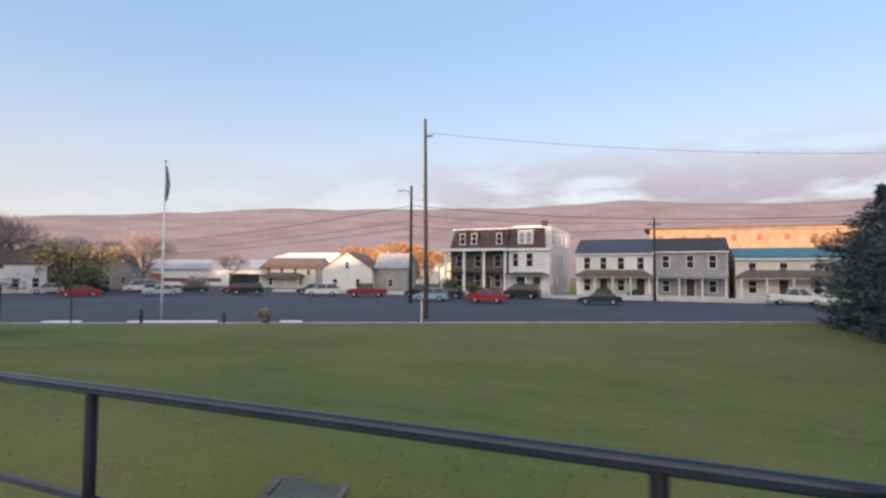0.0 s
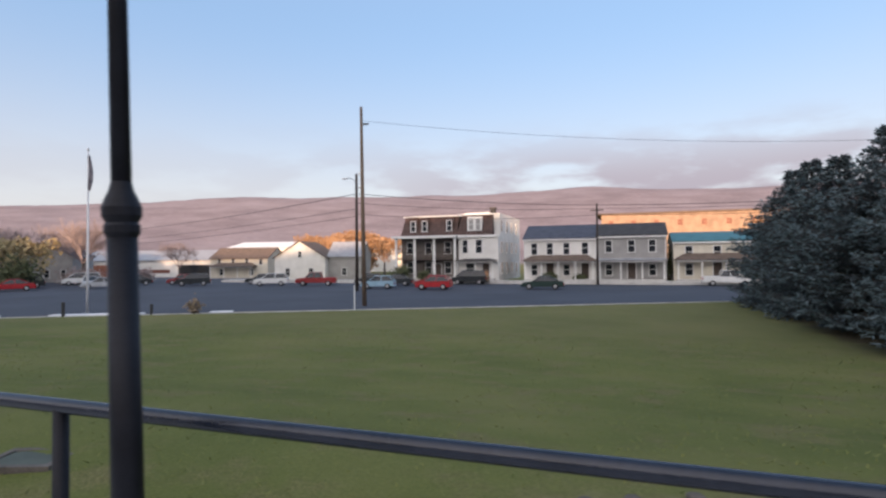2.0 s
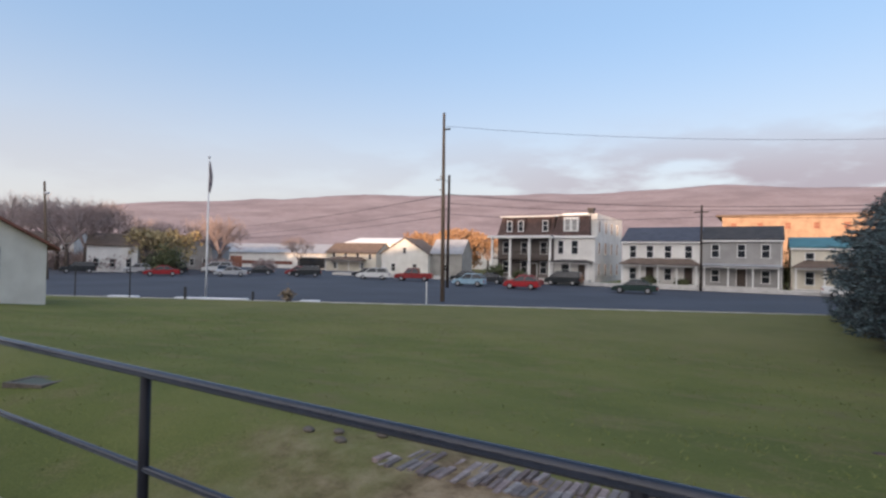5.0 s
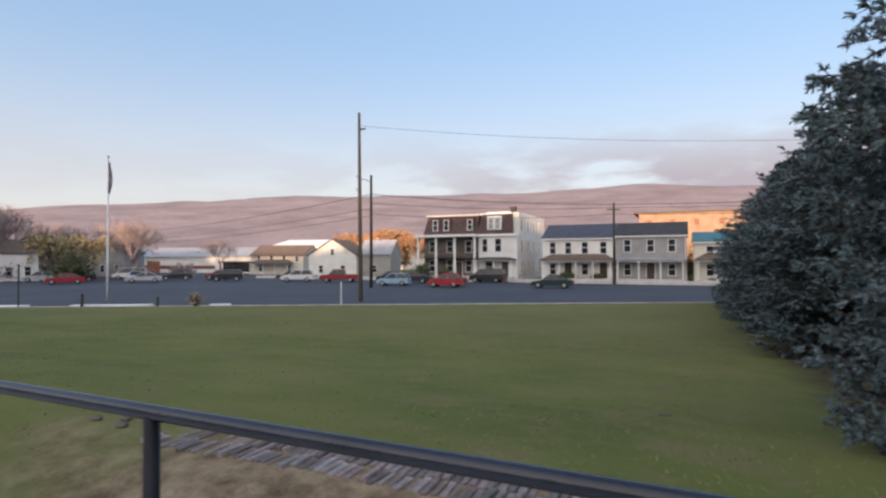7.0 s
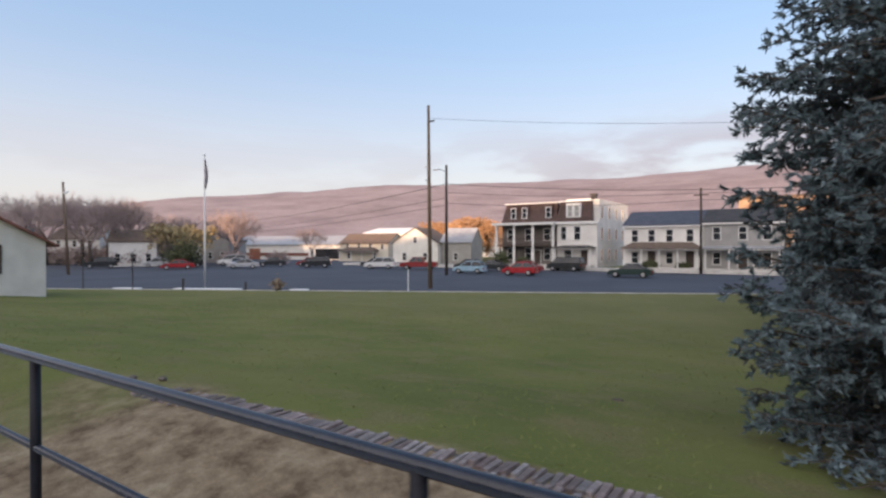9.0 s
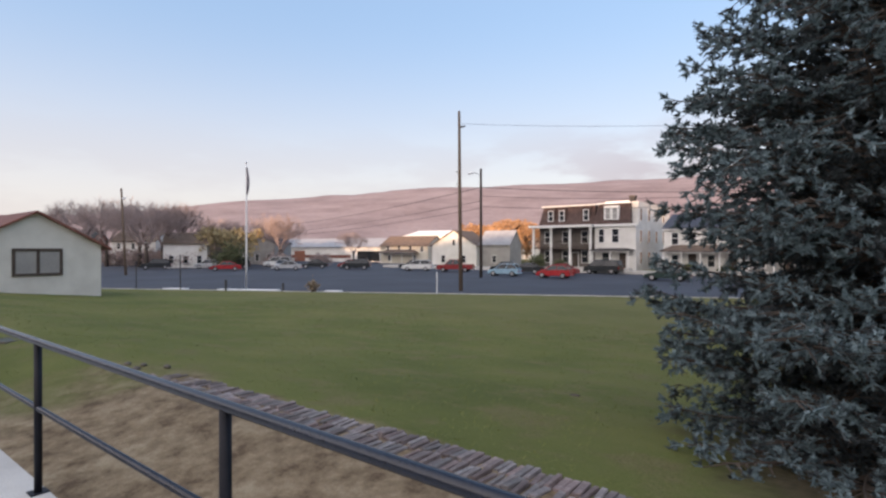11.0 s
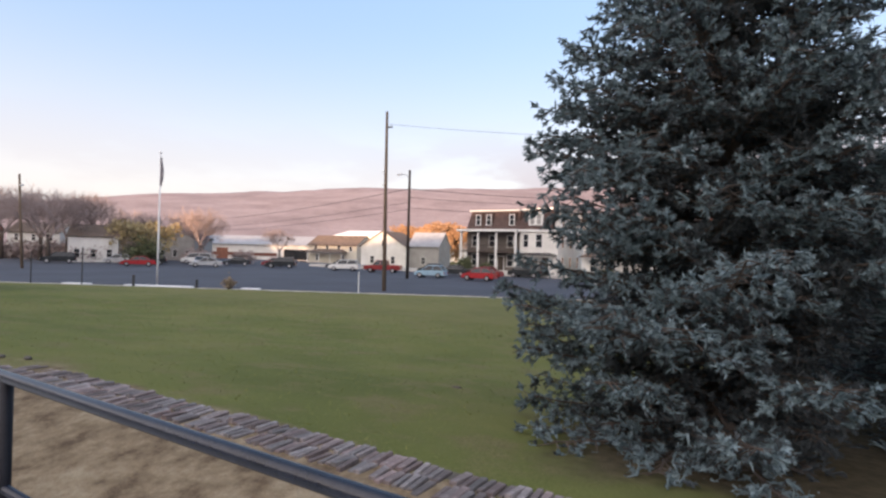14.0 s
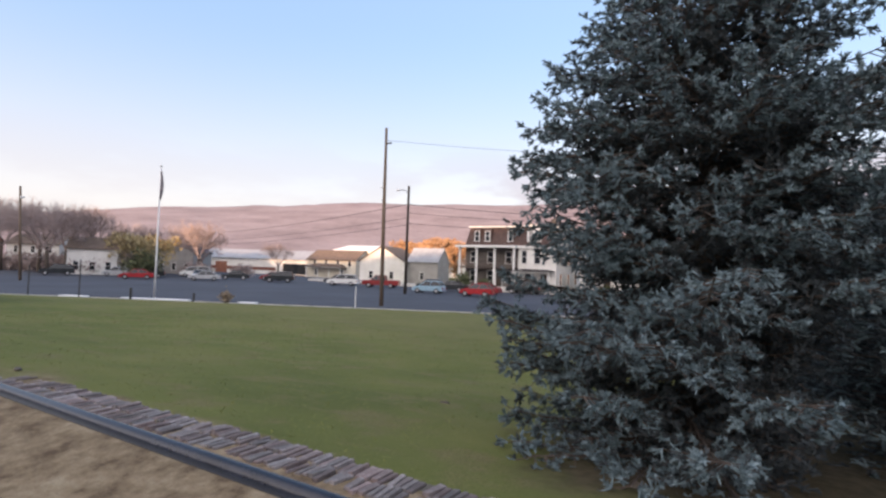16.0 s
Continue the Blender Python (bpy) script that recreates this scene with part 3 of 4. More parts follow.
def mansard_house():
    h = thing("house", "white three-storey house with brown mansard roof and two-storey columned porch", "house", (0, 0, ZH))
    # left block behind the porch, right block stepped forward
    # the porch's shade is put into this wall's colour
    part("wall", boxes((-30.2, -20.98, 74.6, 88.5, 0, 6.3)), "porch_shade_wall", h, "brownish wall behind the columned porch, darkened for porch shade")
    part("wall", boxes((-20.97, -15.2, 73.6, 89.0, 0, 6.3)), "white_wall", h)
    part("wall", boxes((-16.1, -15.19, 74.6, 89.0, 6.3, 9.5), (-18.5, -16.1, 80, 89, 6.3, 9.5)), "white_wall", h, "white upper side wall with parapet")
    part("cornice", boxes((-30.9, -20.98, 72.3, 74.6, 6.1, 6.42), (-21.1, -15.05, 73.3, 73.6, 6.1, 6.42)), "white_trim", h)
    for x0, x1, y0, n in ((-30.2, -21.3, 74.2, 0), (-21.2, -16.0, 73.5, 1)):
        bm = bmesh.new()
        lo = [bm.verts.new(p) for p in ((x0, y0, 6.42), (x1, y0, 6.42), (x1, 88, 6.42), (x0, 88, 6.42))]
        hi = [bm.verts.new(p) for p in ((x0 + 0.55, y0 + 0.75, 9.25), (x1 - 0.1, y0 + 0.75, 9.25), (x1 - 0.1, 87.5, 9.25), (x0 + 0.55, 87.5, 9.25))]
        bm.faces.new(hi)
        for i in range(4):
            bm.faces.new((lo[i], lo[(i + 1) % 4], hi[(i + 1) % 4], hi[i]))
        part("mansard_roof", bm, "mansard_shingle", h, "brown shingled mansard roof")
        part("roof_edge", boxes((x0 + 0.3, x1, y0 + 0.45, 87.8, 9.25, 9.43)), "white_trim", h)
    for x, y in ((-28.2, 74.35), (-26.4, 74.35), (-22.6, 74.35), (-18.6, 73.65)):
        w = 1.9 if x > -19 else 1.15
        d = part("dormer", boxes((x - w / 2 - 0.12, x + w / 2 + 0.12, y, y + 1.2, 6.95, 9.0)), "mansard_shingle" if x < -19 else "white_trim", h)
        if x < -19:
            window_part(d, x, y, 7.15, 0.85, 1.55)
        else:
            window_part(d, x - 0.5, y, 7.15, 0.8, 1.55, glass="grey_wall")
            window_part(d, x + 0.5, y, 7.15, 0.8, 1.55, glass="grey_wall")
    c = part("chimney", boxes((-16.9, -16.2, 76, 76.7, 9.2, 10.4), (-17.0, -16.1, 75.9, 76.8, 10.2, 10.45)), "dark_shingle", h)
    part("roof_hatch", boxes((-22, -17.6, 80, 83, 9.43, 10.1)), "white_trim", h)
    # two-storey porch on the left
    part("porch_deck", boxes((-30.6, -21.0, 72.6, 74.59, 0, 0.35)), "concrete", h)
    part("balcony_deck", boxes((-30.5, -21.1, 72.75, 74.59, 3.0, 3.2)), "dark_wood", h)
    for x in (-30.3, -27.4, -24.4, -21.3):
        part("column", lathe([(0.26, 0.35), (0.26, 0.55), (0.2, 0.6), (0.18, 5.8), (0.26, 5.9), (0.26, 6.1)], 12, centre=(x, 72.85)), "white_trim", h)
    for x0, x1 in ((-30.1, -27.6), (-27.2, -24.6), (-24.2, -21.5)):
        r = part("balustrade", boxes((x0, x1, 72.82, 72.88, 4.05, 4.13), (x0, x1, 72.82, 72.88, 3.3, 3.36)), "dark_wood", h, "dark balcony rail")
        for k in range(9):
            x = x0 + 0.15 + (x1 - x0 - 0.3) * k / 8
            part("baluster", boxes((x - 0.025, x + 0.025, 72.83, 72.87, 3.36, 4.05)), "dark_wood", r)
    for z in (0.75, 3.6):
        for x in (-28.8, -25.9, -22.9):
            window_part(h, x, 74.6, z + 0.25, 1.1, 1.75)
    door_part(h, -24.4, 74.6, 0.35, mat="dark_wood")
    # front door porch on the right block
    window_part(h, -18.0, 73.6, 3.9, 1.05, 1.9)
    window_part(h, -20.0, 73.6, 3.9, 0.9, 1.9)
    door_part(h, -17.0, 73.6, 0.35)
    window_part(h, -19.2, 73.6, 0.9, 1.5, 1.6)
    porch(h, -20.8, -15.6, 73.6, 1.6, 0.1, 2.75, 3, "dark_shingle", 0.25)
    for y in (75.6, 79.0, 82.4, 85.8):
        for z in (0.9, 3.9, 6.9):
            window_part(h, -15.2 if z < 6 else -15.19, y, z, 0.95, 1.7, face="x")
    return h


def terrace_house(name_label, x0, x1, wall, roof, eave, ridge, wins, porch_roof, posts, setback=0.0, hip=True, win_frame="white_trim", chimney=True):
    h = thing("house", name_label, "house", (0, 0, ZH), group="terrace houses")
    y0, y1 = 74.0 + setback, 83.0 + setback
    gable_walls(h, x0, x1, y0, y1, 0, eave, ridge, wall)
    gable_roof(h, x0, x1, y0, y1, eave, ridge, roof, 0.3)
    part("fascia", boxes((x0 - 0.1, x1 + 0.1, y0 - 0.32, y0 - 0.24, eave - 0.28, eave - 0.1)), "white_trim", h)
    part("downpipe", tube([(x1 - 0.12, y0 - 0.06, 0.1), (x1 - 0.12, y0 - 0.06, eave - 0.2)], 0.045, 6), "white_trim", h)
    for x in wins:
        window_part(h, x, y0, eave - 2.15, 0.95, 1.6, win_frame)
    for i, x in enumerate(wins):
        if i % 2 == 0:
            window_part(h, x, y0, 0.75, 0.95, 1.5, win_frame)
        else:
            door_part(h, x, y0, 0.3)
    porch(h, x0 + 0.3, x1 - 0.3, y0, 1.9, 0.0, 2.65, posts, porch_roof, 0.75 if hip else 0.2, hip=hip)
    if chimney:
        part("chimney", boxes((x1 - 1.6, x1 - 0.9, y0 + 4.2, y0 + 4.9, ridge - 0.6, ridge + 0.8), (x1 - 1.66, x1 - 0.84, y0 + 4.14, y0 + 4.96, ridge + 0.6, ridge + 0.72)), "brick_wall", h)
    return h


mansard_house()
terrace_house("white terrace house with slate roof and brown hipped porch roof", -11.7, -2.1, "white_wall", "slate", 5.7, 7.6, (-10.3, -8.2, -6.0, -3.6), "brown_roof", 5, chimney=False)
terrace_house("grey terrace house with dark shingle roof and white-framed windows", -2.05, 6.4, "grey_wall", "dark_shingle", 5.9, 7.6, (-0.6, 2.2, 4.7), "grey_roof", 4, hip=False, chimney=False)
terrace_house("cream terrace house with teal metal roof and brown porch", 7.2, 18.6, "cream_wall", "teal_roof", 5.0, 6.2, (9.0, 12.2, 15.6), "brown_roof", 5, setback=0.4)

# white gabled house and its wing across the car park
g = thing("house", "white gabled house with brown roof beyond the car park", "house", (-57.0, 88.0, -2.2), 12)
gable_walls(g, -5.0, 5.0, 0, 9, 0, 4.4, 7.4, "white_wall", "y")
gable_roof(g, -5.0, 5.0, 0, 9, 4.4, 7.4, "brown_roof", 0.4, "y")
gable_walls(g, 5.01, 11.5, 1.5, 8.5, 0, 4.6, 7.3, "grey_wall", "x")
gable_roof(g, 5.05, 11.5, 1.5, 8.5, 4.6, 7.3, "grey_roof", 0.3, "x")
for x in (-2.4, 2.2):
    window_part(g, x, 0, 0.9, 1.0, 1.5)
window_part(g, 0, 0, 4.4, 0.8, 1.2)
window_part(g, 8.2, 1.5, 1.0, 1.0, 1.4)
g = thing("house", "cream house with brown roofs and a lean-to", "house", (-73.0, 90.0, -2.0), 10)
gable_walls(g, -6, 6.5, 0, 8, 0, 4.2, 6.3, "cream_wall", "x")
gable_roof(g, -6, 6.5, 0, 8, 4.2, 6.3, "brown_roof", 0.35, "x")
porch(g, -5, 4, 0, 2.0, 0, 2.5, 4, "brown_roof", 0.7)
for x in (-4, -1, 2, 5):
    window_part(g, x, 0, 2.9 if x > 4 else 3.0, 0.85, 1.1)
for x in (-3.5, 3.0):
    window_part(g, x, 0, 0.8, 1.0, 1.3)
g = thing("warehouse", "long low white commercial building with a pale metal roof", "warehouse", (-100.0, 92.0, -2.0), 14)
gable_walls(g, -22, 20, 0, 16, 0, 4.0, 6.2, "white_wall", "x")
gable_roof(g, -22, 20, 0, 16, 4.0, 6.2, "grey_roof", 0.5, "x")
part("shopfront", boxes((8, 18, -0.08, 0.05, 0.4, 2.9)), "dark_glass", g, "dark shop windows")
part("loading_door", boxes((-12, -8.5, -0.06, 0.05, 0, 3.0)), "brick_wall", g)
part("sign_band", boxes((-20, 6, -0.05, 0.05, 1.1, 1.9)), "red_roof", g, "faded red band")
g = thing("warehouse", "long sunlit white hall behind the car park", "warehouse", (-105.0, 150.0, -2.0), 8)
gable_walls(g, -20, 38, 0, 20, 0, 8.2, 10.2, "white_wall", "x")
gable_roof(g, -20, 38, 0, 20, 8.2, 10.2, "white_trim", 0.5, "x")
g = thing("warehouse", "long sunlit brick mill behind the terrace", "mill building", (14.0, 150.0, -2.0), 0)
part("wall", boxes((-19, 38, 0, 18, 0, 15.0)), "mill_wall", g)
part("roof", boxes((-20.4, 38.4, -0.4, 18.4, 15.0, 15.4)), "brown_roof", g)
for k in range(10):
    window_part(g, -16.5 + 5.6 * k, 0, 11.9, 1.3, 1.5, "mill_wall", glass="brick_wall")

# far houses at the end of the road
for (hx, hy, w, d, eave, ridge, ax, wall, roof, lab, tn) in (
        (-104, 60, 9, 9, 5.6, 7.8, "y", "yellow_wall", "brown_roof", "tall ochre house beyond bare trees", 35),
        (-93, 66, 8, 8, 4.6, 7.0, "y", "grey_wall", "slate", "grey gabled house by the car park", 30),
        (-84.5, 46.5, 7, 7, 4.4, 6.2, "x", "white_wall", "brown_roof", "white two-storey house by the far car park", 58),
        (-120, 52, 10, 8, 5.2, 7.2, "x", "white_wall", "brown_roof", "white house behind bare trees", 40),
        (-118, 78, 12, 9, 5.0, 7.6, "x", "cream_wall", "dark_shingle", "cream house with dark roof", 30),
        (-138, 44, 12, 9, 5.5, 8.0, "x", "brick_wall", "dark_shingle", "dark brick house far down the road", 50),
        (-46, 118, 9, 9, 4.5, 7.0, "y", "cream_wall", "brown_roof", "sunlit cream house behind the terrace", 0),
        (-38, 128, 10, 9, 5.2, 7.6, "x", "white_wall", "brown_roof", "sunlit white house behind the terrace", 0)):
    g = thing("house", lab, "house", (hx, hy, -1.9), tn)
    gable_walls(g, -w / 2, w / 2, 0, d, 0, eave, ridge, wall, ax)
    gable_roof(g, -w / 2, w / 2, 0, d, eave, ridge, roof, 0.35, ax)
    for z in (0.9, 3.4):
        if z + 1.4 < eave:
            for x in (-w * 0.32, 0, w * 0.32):
                window_part(g, x, 0, z, 0.9, 1.4)

# white shed with red roof edge
s = thing("shed", "cream stucco shed with red roof edge and a dark framed window", "shed", (-23.6, 9.29, -1.12))
gable_walls(s, -6.5, 0, -2.94, 2.94, -0.3, 2.85, 4.5, "stucco", "x")
gable_roof(s, -6.5, 0, -2.94, 2.94, 2.85, 4.5, "red_roof", 0.45, "x", 0.12)
f = part("window", boxes((-0.02, 0.06, -1.0, -0.86, 1.3, 2.7), (-0.02, 0.06, 1.0, 1.13, 1.3, 2.7), (-0.02, 0.06, -0.86, 1.0, 2.56, 2.7), (-0.02, 0.06, -0.86, 1.0, 1.3, 1.44), (-0.02, 0.05, 0.0, 0.14, 1.44, 2.56)), "dark_wood", s)
part("pane", boxes((-0.01, 0.02, -0.86, 0.0, 1.44, 2.56)), "grey_wall", f)
part("pane", boxes((-0.01, 0.02, 0.14, 1.0, 1.44, 2.56)), "grey_wall", f)

# ---- trees ----
def foliage_material(name, low, high, rough=0.75):
    m = bpy.data.materials.new(name)
    m.use_nodes = True
    n, l = m.node_tree.nodes, m.node_tree.links
    b = n["Principled BSDF"]
    b.inputs["Roughness"].default_value = rough
    geo = n.new("ShaderNodeNewGeometry")
    t = n.new("ShaderNodeTexNoise")
    t.inputs["Scale"].default_value = 1.4
    tc = n.new("ShaderNodeTexCoord")
    l.new(tc.outputs["Object"], t.inputs[0])
    add = n.new("ShaderNodeMath")
    add.operation = "MULTIPLY_ADD"
    l.new(geo.outputs["Random Per Island"], add.inputs[0])
    add.inputs[1].default_value = 0.5
    l.new(t.outputs[0], add.inputs[2])
    r = n.new("ShaderNodeValToRGB")
    r.color_ramp.elements[0].position, r.color_ramp.elements[1].position = 0.35, 1.0
    r.color_ramp.elements[0].color, r.color_ramp.elements[1].color = (*low, 1), (*high, 1)
    l.new(add.outputs[0], r.inputs[0])
    l.new(r.outputs[0], b.inputs["Base Color"])
    return m


# old inner needles, darkened further for the shade between branches
M["spruce_old_shade"] = foliage_material("spruce_old_shade", (0.023, 0.030, 0.032), (0.062, 0.077, 0.085))
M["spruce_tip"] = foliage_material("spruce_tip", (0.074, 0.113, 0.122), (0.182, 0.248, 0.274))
M["bark"] = material("bark", (0.05, 0.038, 0.03), (0.11, 0.085, 0.07), 0.95, 3, 25, 0.5, stretch=(3, 3, 0.6))
M["bare_twig"] = foliage_material("bare_twig", (0.24, 0.18, 0.165), (0.40, 0.32, 0.30), 0.9)
M["rust_leaf"] = foliage_material("rust_leaf", (0.26, 0.14, 0.07), (0.46, 0.28, 0.15), 0.9)
M["dry_leaf"] = foliage_material("dry_leaf", (0.18, 0.13, 0.085), (0.36, 0.28, 0.19), 0.9)
M["shrub_leaf"] = foliage_material("shrub_leaf", (0.05, 0.065, 0.03), (0.12, 0.13, 0.06), 0.9)


class Soup:
    """Triangles gathered fast, for meshes of many small pieces."""

    def __init__(self):
        self.v, self.f, self.m, self.count = [], [], [], 0

    def add(self, verts, faces, mat=0):
        self.v.append(verts)
        self.f.append(faces + self.count)
        self.m.append(np.full(len(faces), mat))
        self.count += len(verts)

    def object(self, name, mats, parent):
        v, f, m = np.concatenate(self.v), np.concatenate(self.f), np.concatenate(self.m)
        me = bpy.data.meshes.new(name)
        me.from_pydata(v.tolist(), [], f.tolist())
        for k in mats:
            me.materials.append(M[k])
        me.polygons.foreach_set("material_index", m.astype(np.int32))
        ob = new(name, me)
        ob.parent = parent
        return ob


def frame_of(d):
    d = d / np.linalg.norm(d)
    u = np.cross(d, (0.0, 0.0, 1.0) if abs(d[2]) < 0.9 else (1.0, 0.0, 0.0))
    u /= np.linalg.norm(u)
    return d, u, np.cross(d, u)


def stick(soup, p, q, r0, r1, mat=0, n=3):
    d, u, w = frame_of(q - p)
    a = 2 * np.pi * np.arange(n) / n
    ring = np.cos(a)[:, None] * u + np.sin(a)[:, None] * w
    vs = np.concatenate((p + r0 * ring, q + r1 * ring))
    fs = []
    for i in range(n):
        j = (i + 1) % n
        fs += [(i, j, n + j), (i, n + j, n + i)]
    soup.add(vs, np.array(fs), mat)


def shoot(soup, p, d, length, rad, rng, mat, needles=10):
    """A spruce shoot: a thin core and a brush of needles that lean forward."""
    d, u, w = frame_of(d)
    stick(soup, p, p + d * length, rad * 0.36, rad * 0.14, mat)
    a = rng.uniform(0, 2 * np.pi, needles)
    s = rng.uniform(0.0, 1.0, needles) ** 0.8
    out = np.cos(a)[:, None] * u + np.sin(a)[:, None] * w
    root = p + d * (s * length)[:, None]
    side = np.cross(d, out)
    ln = rad * rng.uniform(0.75, 1.15, needles)[:, None]
    tip = root + out * ln + d * (ln * 0.8)
    wd = rad * 0.27
    vs = np.stack((root - side * wd, root + side * wd, tip), axis=1).reshape(-1, 3)
    soup.add(vs, np.arange(needles * 3).reshape(-1, 3), mat)


def spruce(at, height, seed, label, turn=0.0, coarse=False):
    """Whorls of drooping limbs; each limb carries flat fans of twigs, tufted with shoots towards the outside."""
    rng = np.random.default_rng(seed)
    t = thing("spruce_tree", label, "tree", at, turn, "row of spruces")
    part("trunk", tube([(0, 0, -0.3), (0.03, 0, height * 0.5), (0, 0, height * 0.98)], [0.17, 0.10, 0.015], 10), "bark", t, smooth=True)
    limbs, crown = Soup(), Soup()
    grow = 1.6 if coarse else 1.0
    z = 0.14
    k = 0
    while z < height * 0.985:
        r = float(np.interp(z / height, (0.0, 0.07, 0.22, 0.34, 0.43, 0.50, 0.58, 0.65, 0.72, 1.0), (2.08, 2.20, 2.18, 2.16, 2.12, 2.02, 1.72, 1.46, 1.16, 0.02)))
        count = 11 if z < height * 0.62 else 8
        for b in range(count):
            k += 1
            a = k * 2.39996 + rng.normal(0, 0.2)
            big = (rng.uniform(0.9, 1.0) if rng.random() < 0.74 else rng.uniform(0.58, 0.8)) * (1.0 + 0.04 * math.sin(a * 3 + z * 1.3))
            # fuller on the open sides, dead and bare low down where the next tree stands
            if not coarse:
                big *= 1.0 + 0.28 * max(0.0, -math.sin(a)) ** 1.5 * min(1.0, max(0.0, (2.3 - z) / 0.6)) + 0.07 * max(0.0, math.cos(a - 2.75))
            bare = not coarse and math.cos(a) > 0.45 and z < 1.9
            ln = max(0.12, (r * big - 0.16) * (0.55 if bare else 1.0))
            zb = z + rng.uniform(-0.14, 0.14)
            lift = rng.normal(0, 0.09)
            low = 1.0 - z / height
            pts = []
            for s in np.linspace(0, 1, 7):
                h = zb + ln * ((0.24 - 0.42 * low + lift) * s + 0.20 * low * s ** 2.5)
                sway = 0.05 * ln * math.sin(s * 3 + k)
                x, y = math.cos(a) * ln * s - math.sin(a) * sway, math.sin(a) * ln * s + math.cos(a) * sway
                pts.append(np.array((x, y, max(ground_z(at[0] + x, at[1] + y) - at[2] + 0.06, h))))
            for p, q, s in zip(pts, pts[1:], np.linspace(1, 0.25, 6)):
                stick(limbs, p, q, 0.018 * s + 0.004, 0.018 * s * 0.8 + 0.003, 0, 4)
            fwd = np.array((math.cos(a), math.sin(a), 0.0))
            side = np.array((-math.sin(a), math.cos(a), 0.0))
            steps = max(4, int(ln / 0.145))
            for i in range(steps + 1):
                s = 0.17 + 0.83 * (i + rng.uniform(0, 0.6)) / steps
                s = min(s, 1.0)
                j = min(5, int(s * 6))
                p = pts[j] + (pts[j + 1] - pts[j]) * (s * 6 - j)
                tw = (0.27 + 0.27 * ln * (1.0 - s)) * rng.uniform(0.7, 1.15)
                tw = min(tw, 0.55, 0.08 + 0.5 * ln)
                for sg in (-1, 1):
                    d = fwd * rng.uniform(0.45, 0.85) + side * sg * rng.uniform(0.5, 1.0) + np.array((0, 0, rng.uniform(-0.55, 0.25)))
                    d /= np.linalg.norm(d)
                    q = p + d * tw
                    if not coarse:
                        stick(limbs, p, q, 0.007, 0.003)
                    n = max(1, int(tw / (0.24 if coarse else 0.15)))
                    for m in range(n):
                        f = (m + 1) / n
                        # inner and low bare-side shoots take the shade-darkened needles, outer ones the pale tips
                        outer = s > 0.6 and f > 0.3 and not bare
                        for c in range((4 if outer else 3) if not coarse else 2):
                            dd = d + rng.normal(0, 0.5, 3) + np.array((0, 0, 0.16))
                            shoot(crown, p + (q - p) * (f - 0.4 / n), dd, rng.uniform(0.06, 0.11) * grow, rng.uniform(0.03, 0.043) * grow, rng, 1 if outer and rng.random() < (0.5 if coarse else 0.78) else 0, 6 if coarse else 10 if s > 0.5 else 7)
        z += 0.175 + 0.05 * z / height
    tagged(limbs.object("branchwork", ["bark"], t), kind="stuff")
    c = crown.object("crown", ["spruce_old_shade", "spruce_tip"], t)
    c["label"] = "blue-grey needles, inner ones darkened for crown shade, with paler shoot tips"
    return t


near_spruce = spruce((9.8, 7.7, ground_z(9.8, 7.7)), 7.5, 11, "large blue-grey spruce with dense drooping branches by the railing")
far_spruce = spruce((10.7, 18.5, ground_z(10.7, 18.5)), 7.5, 12, "dense dark spruce in a row on the lawn", 150, coarse=True)
far_spruce.matrix_world = pose(10.7, 18.5, ground_z(10.7, 18.5), 0, 0, 150) @ Matrix.Diagonal((1.36, 1.36, 1.07, 1))
ROW = (((13.2, 10.2), 0.68, 130, "dark blue-grey spruce crowding against a larger spruce"), ((14.8, 14.4), 0.85, 70, "tall blue-grey spruce beside a larger spruce"), ((10.9, 24.0), 0.87, 230, "dense dark spruce in a row on the lawn"),
       ((11.0, 29.5), 0.86, 310, "dense dark spruce in a row on the lawn"), ((11.3, 34.5), 0.94, 20, "dense dark spruce at the end of the lawn by the road"), ((11.6, 39.0), 0.96, 75, "dense dark spruce at the end of the lawn by the road"), ((15.5, 22.0), 1.05, 100, "dark spruce at the back of the row"), ((16.0, 30.0), 1.08, 190, "dark spruce at the back of the row"))
for (x, y), size, tn, lab in ROW:
    tagged(copy_thing(far_spruce, pose(x, y, ground_z(x, y), 0, 0, tn) @ Matrix.Diagonal((size * 1.32, size * 1.32, size * 1.08, 1))), lab)


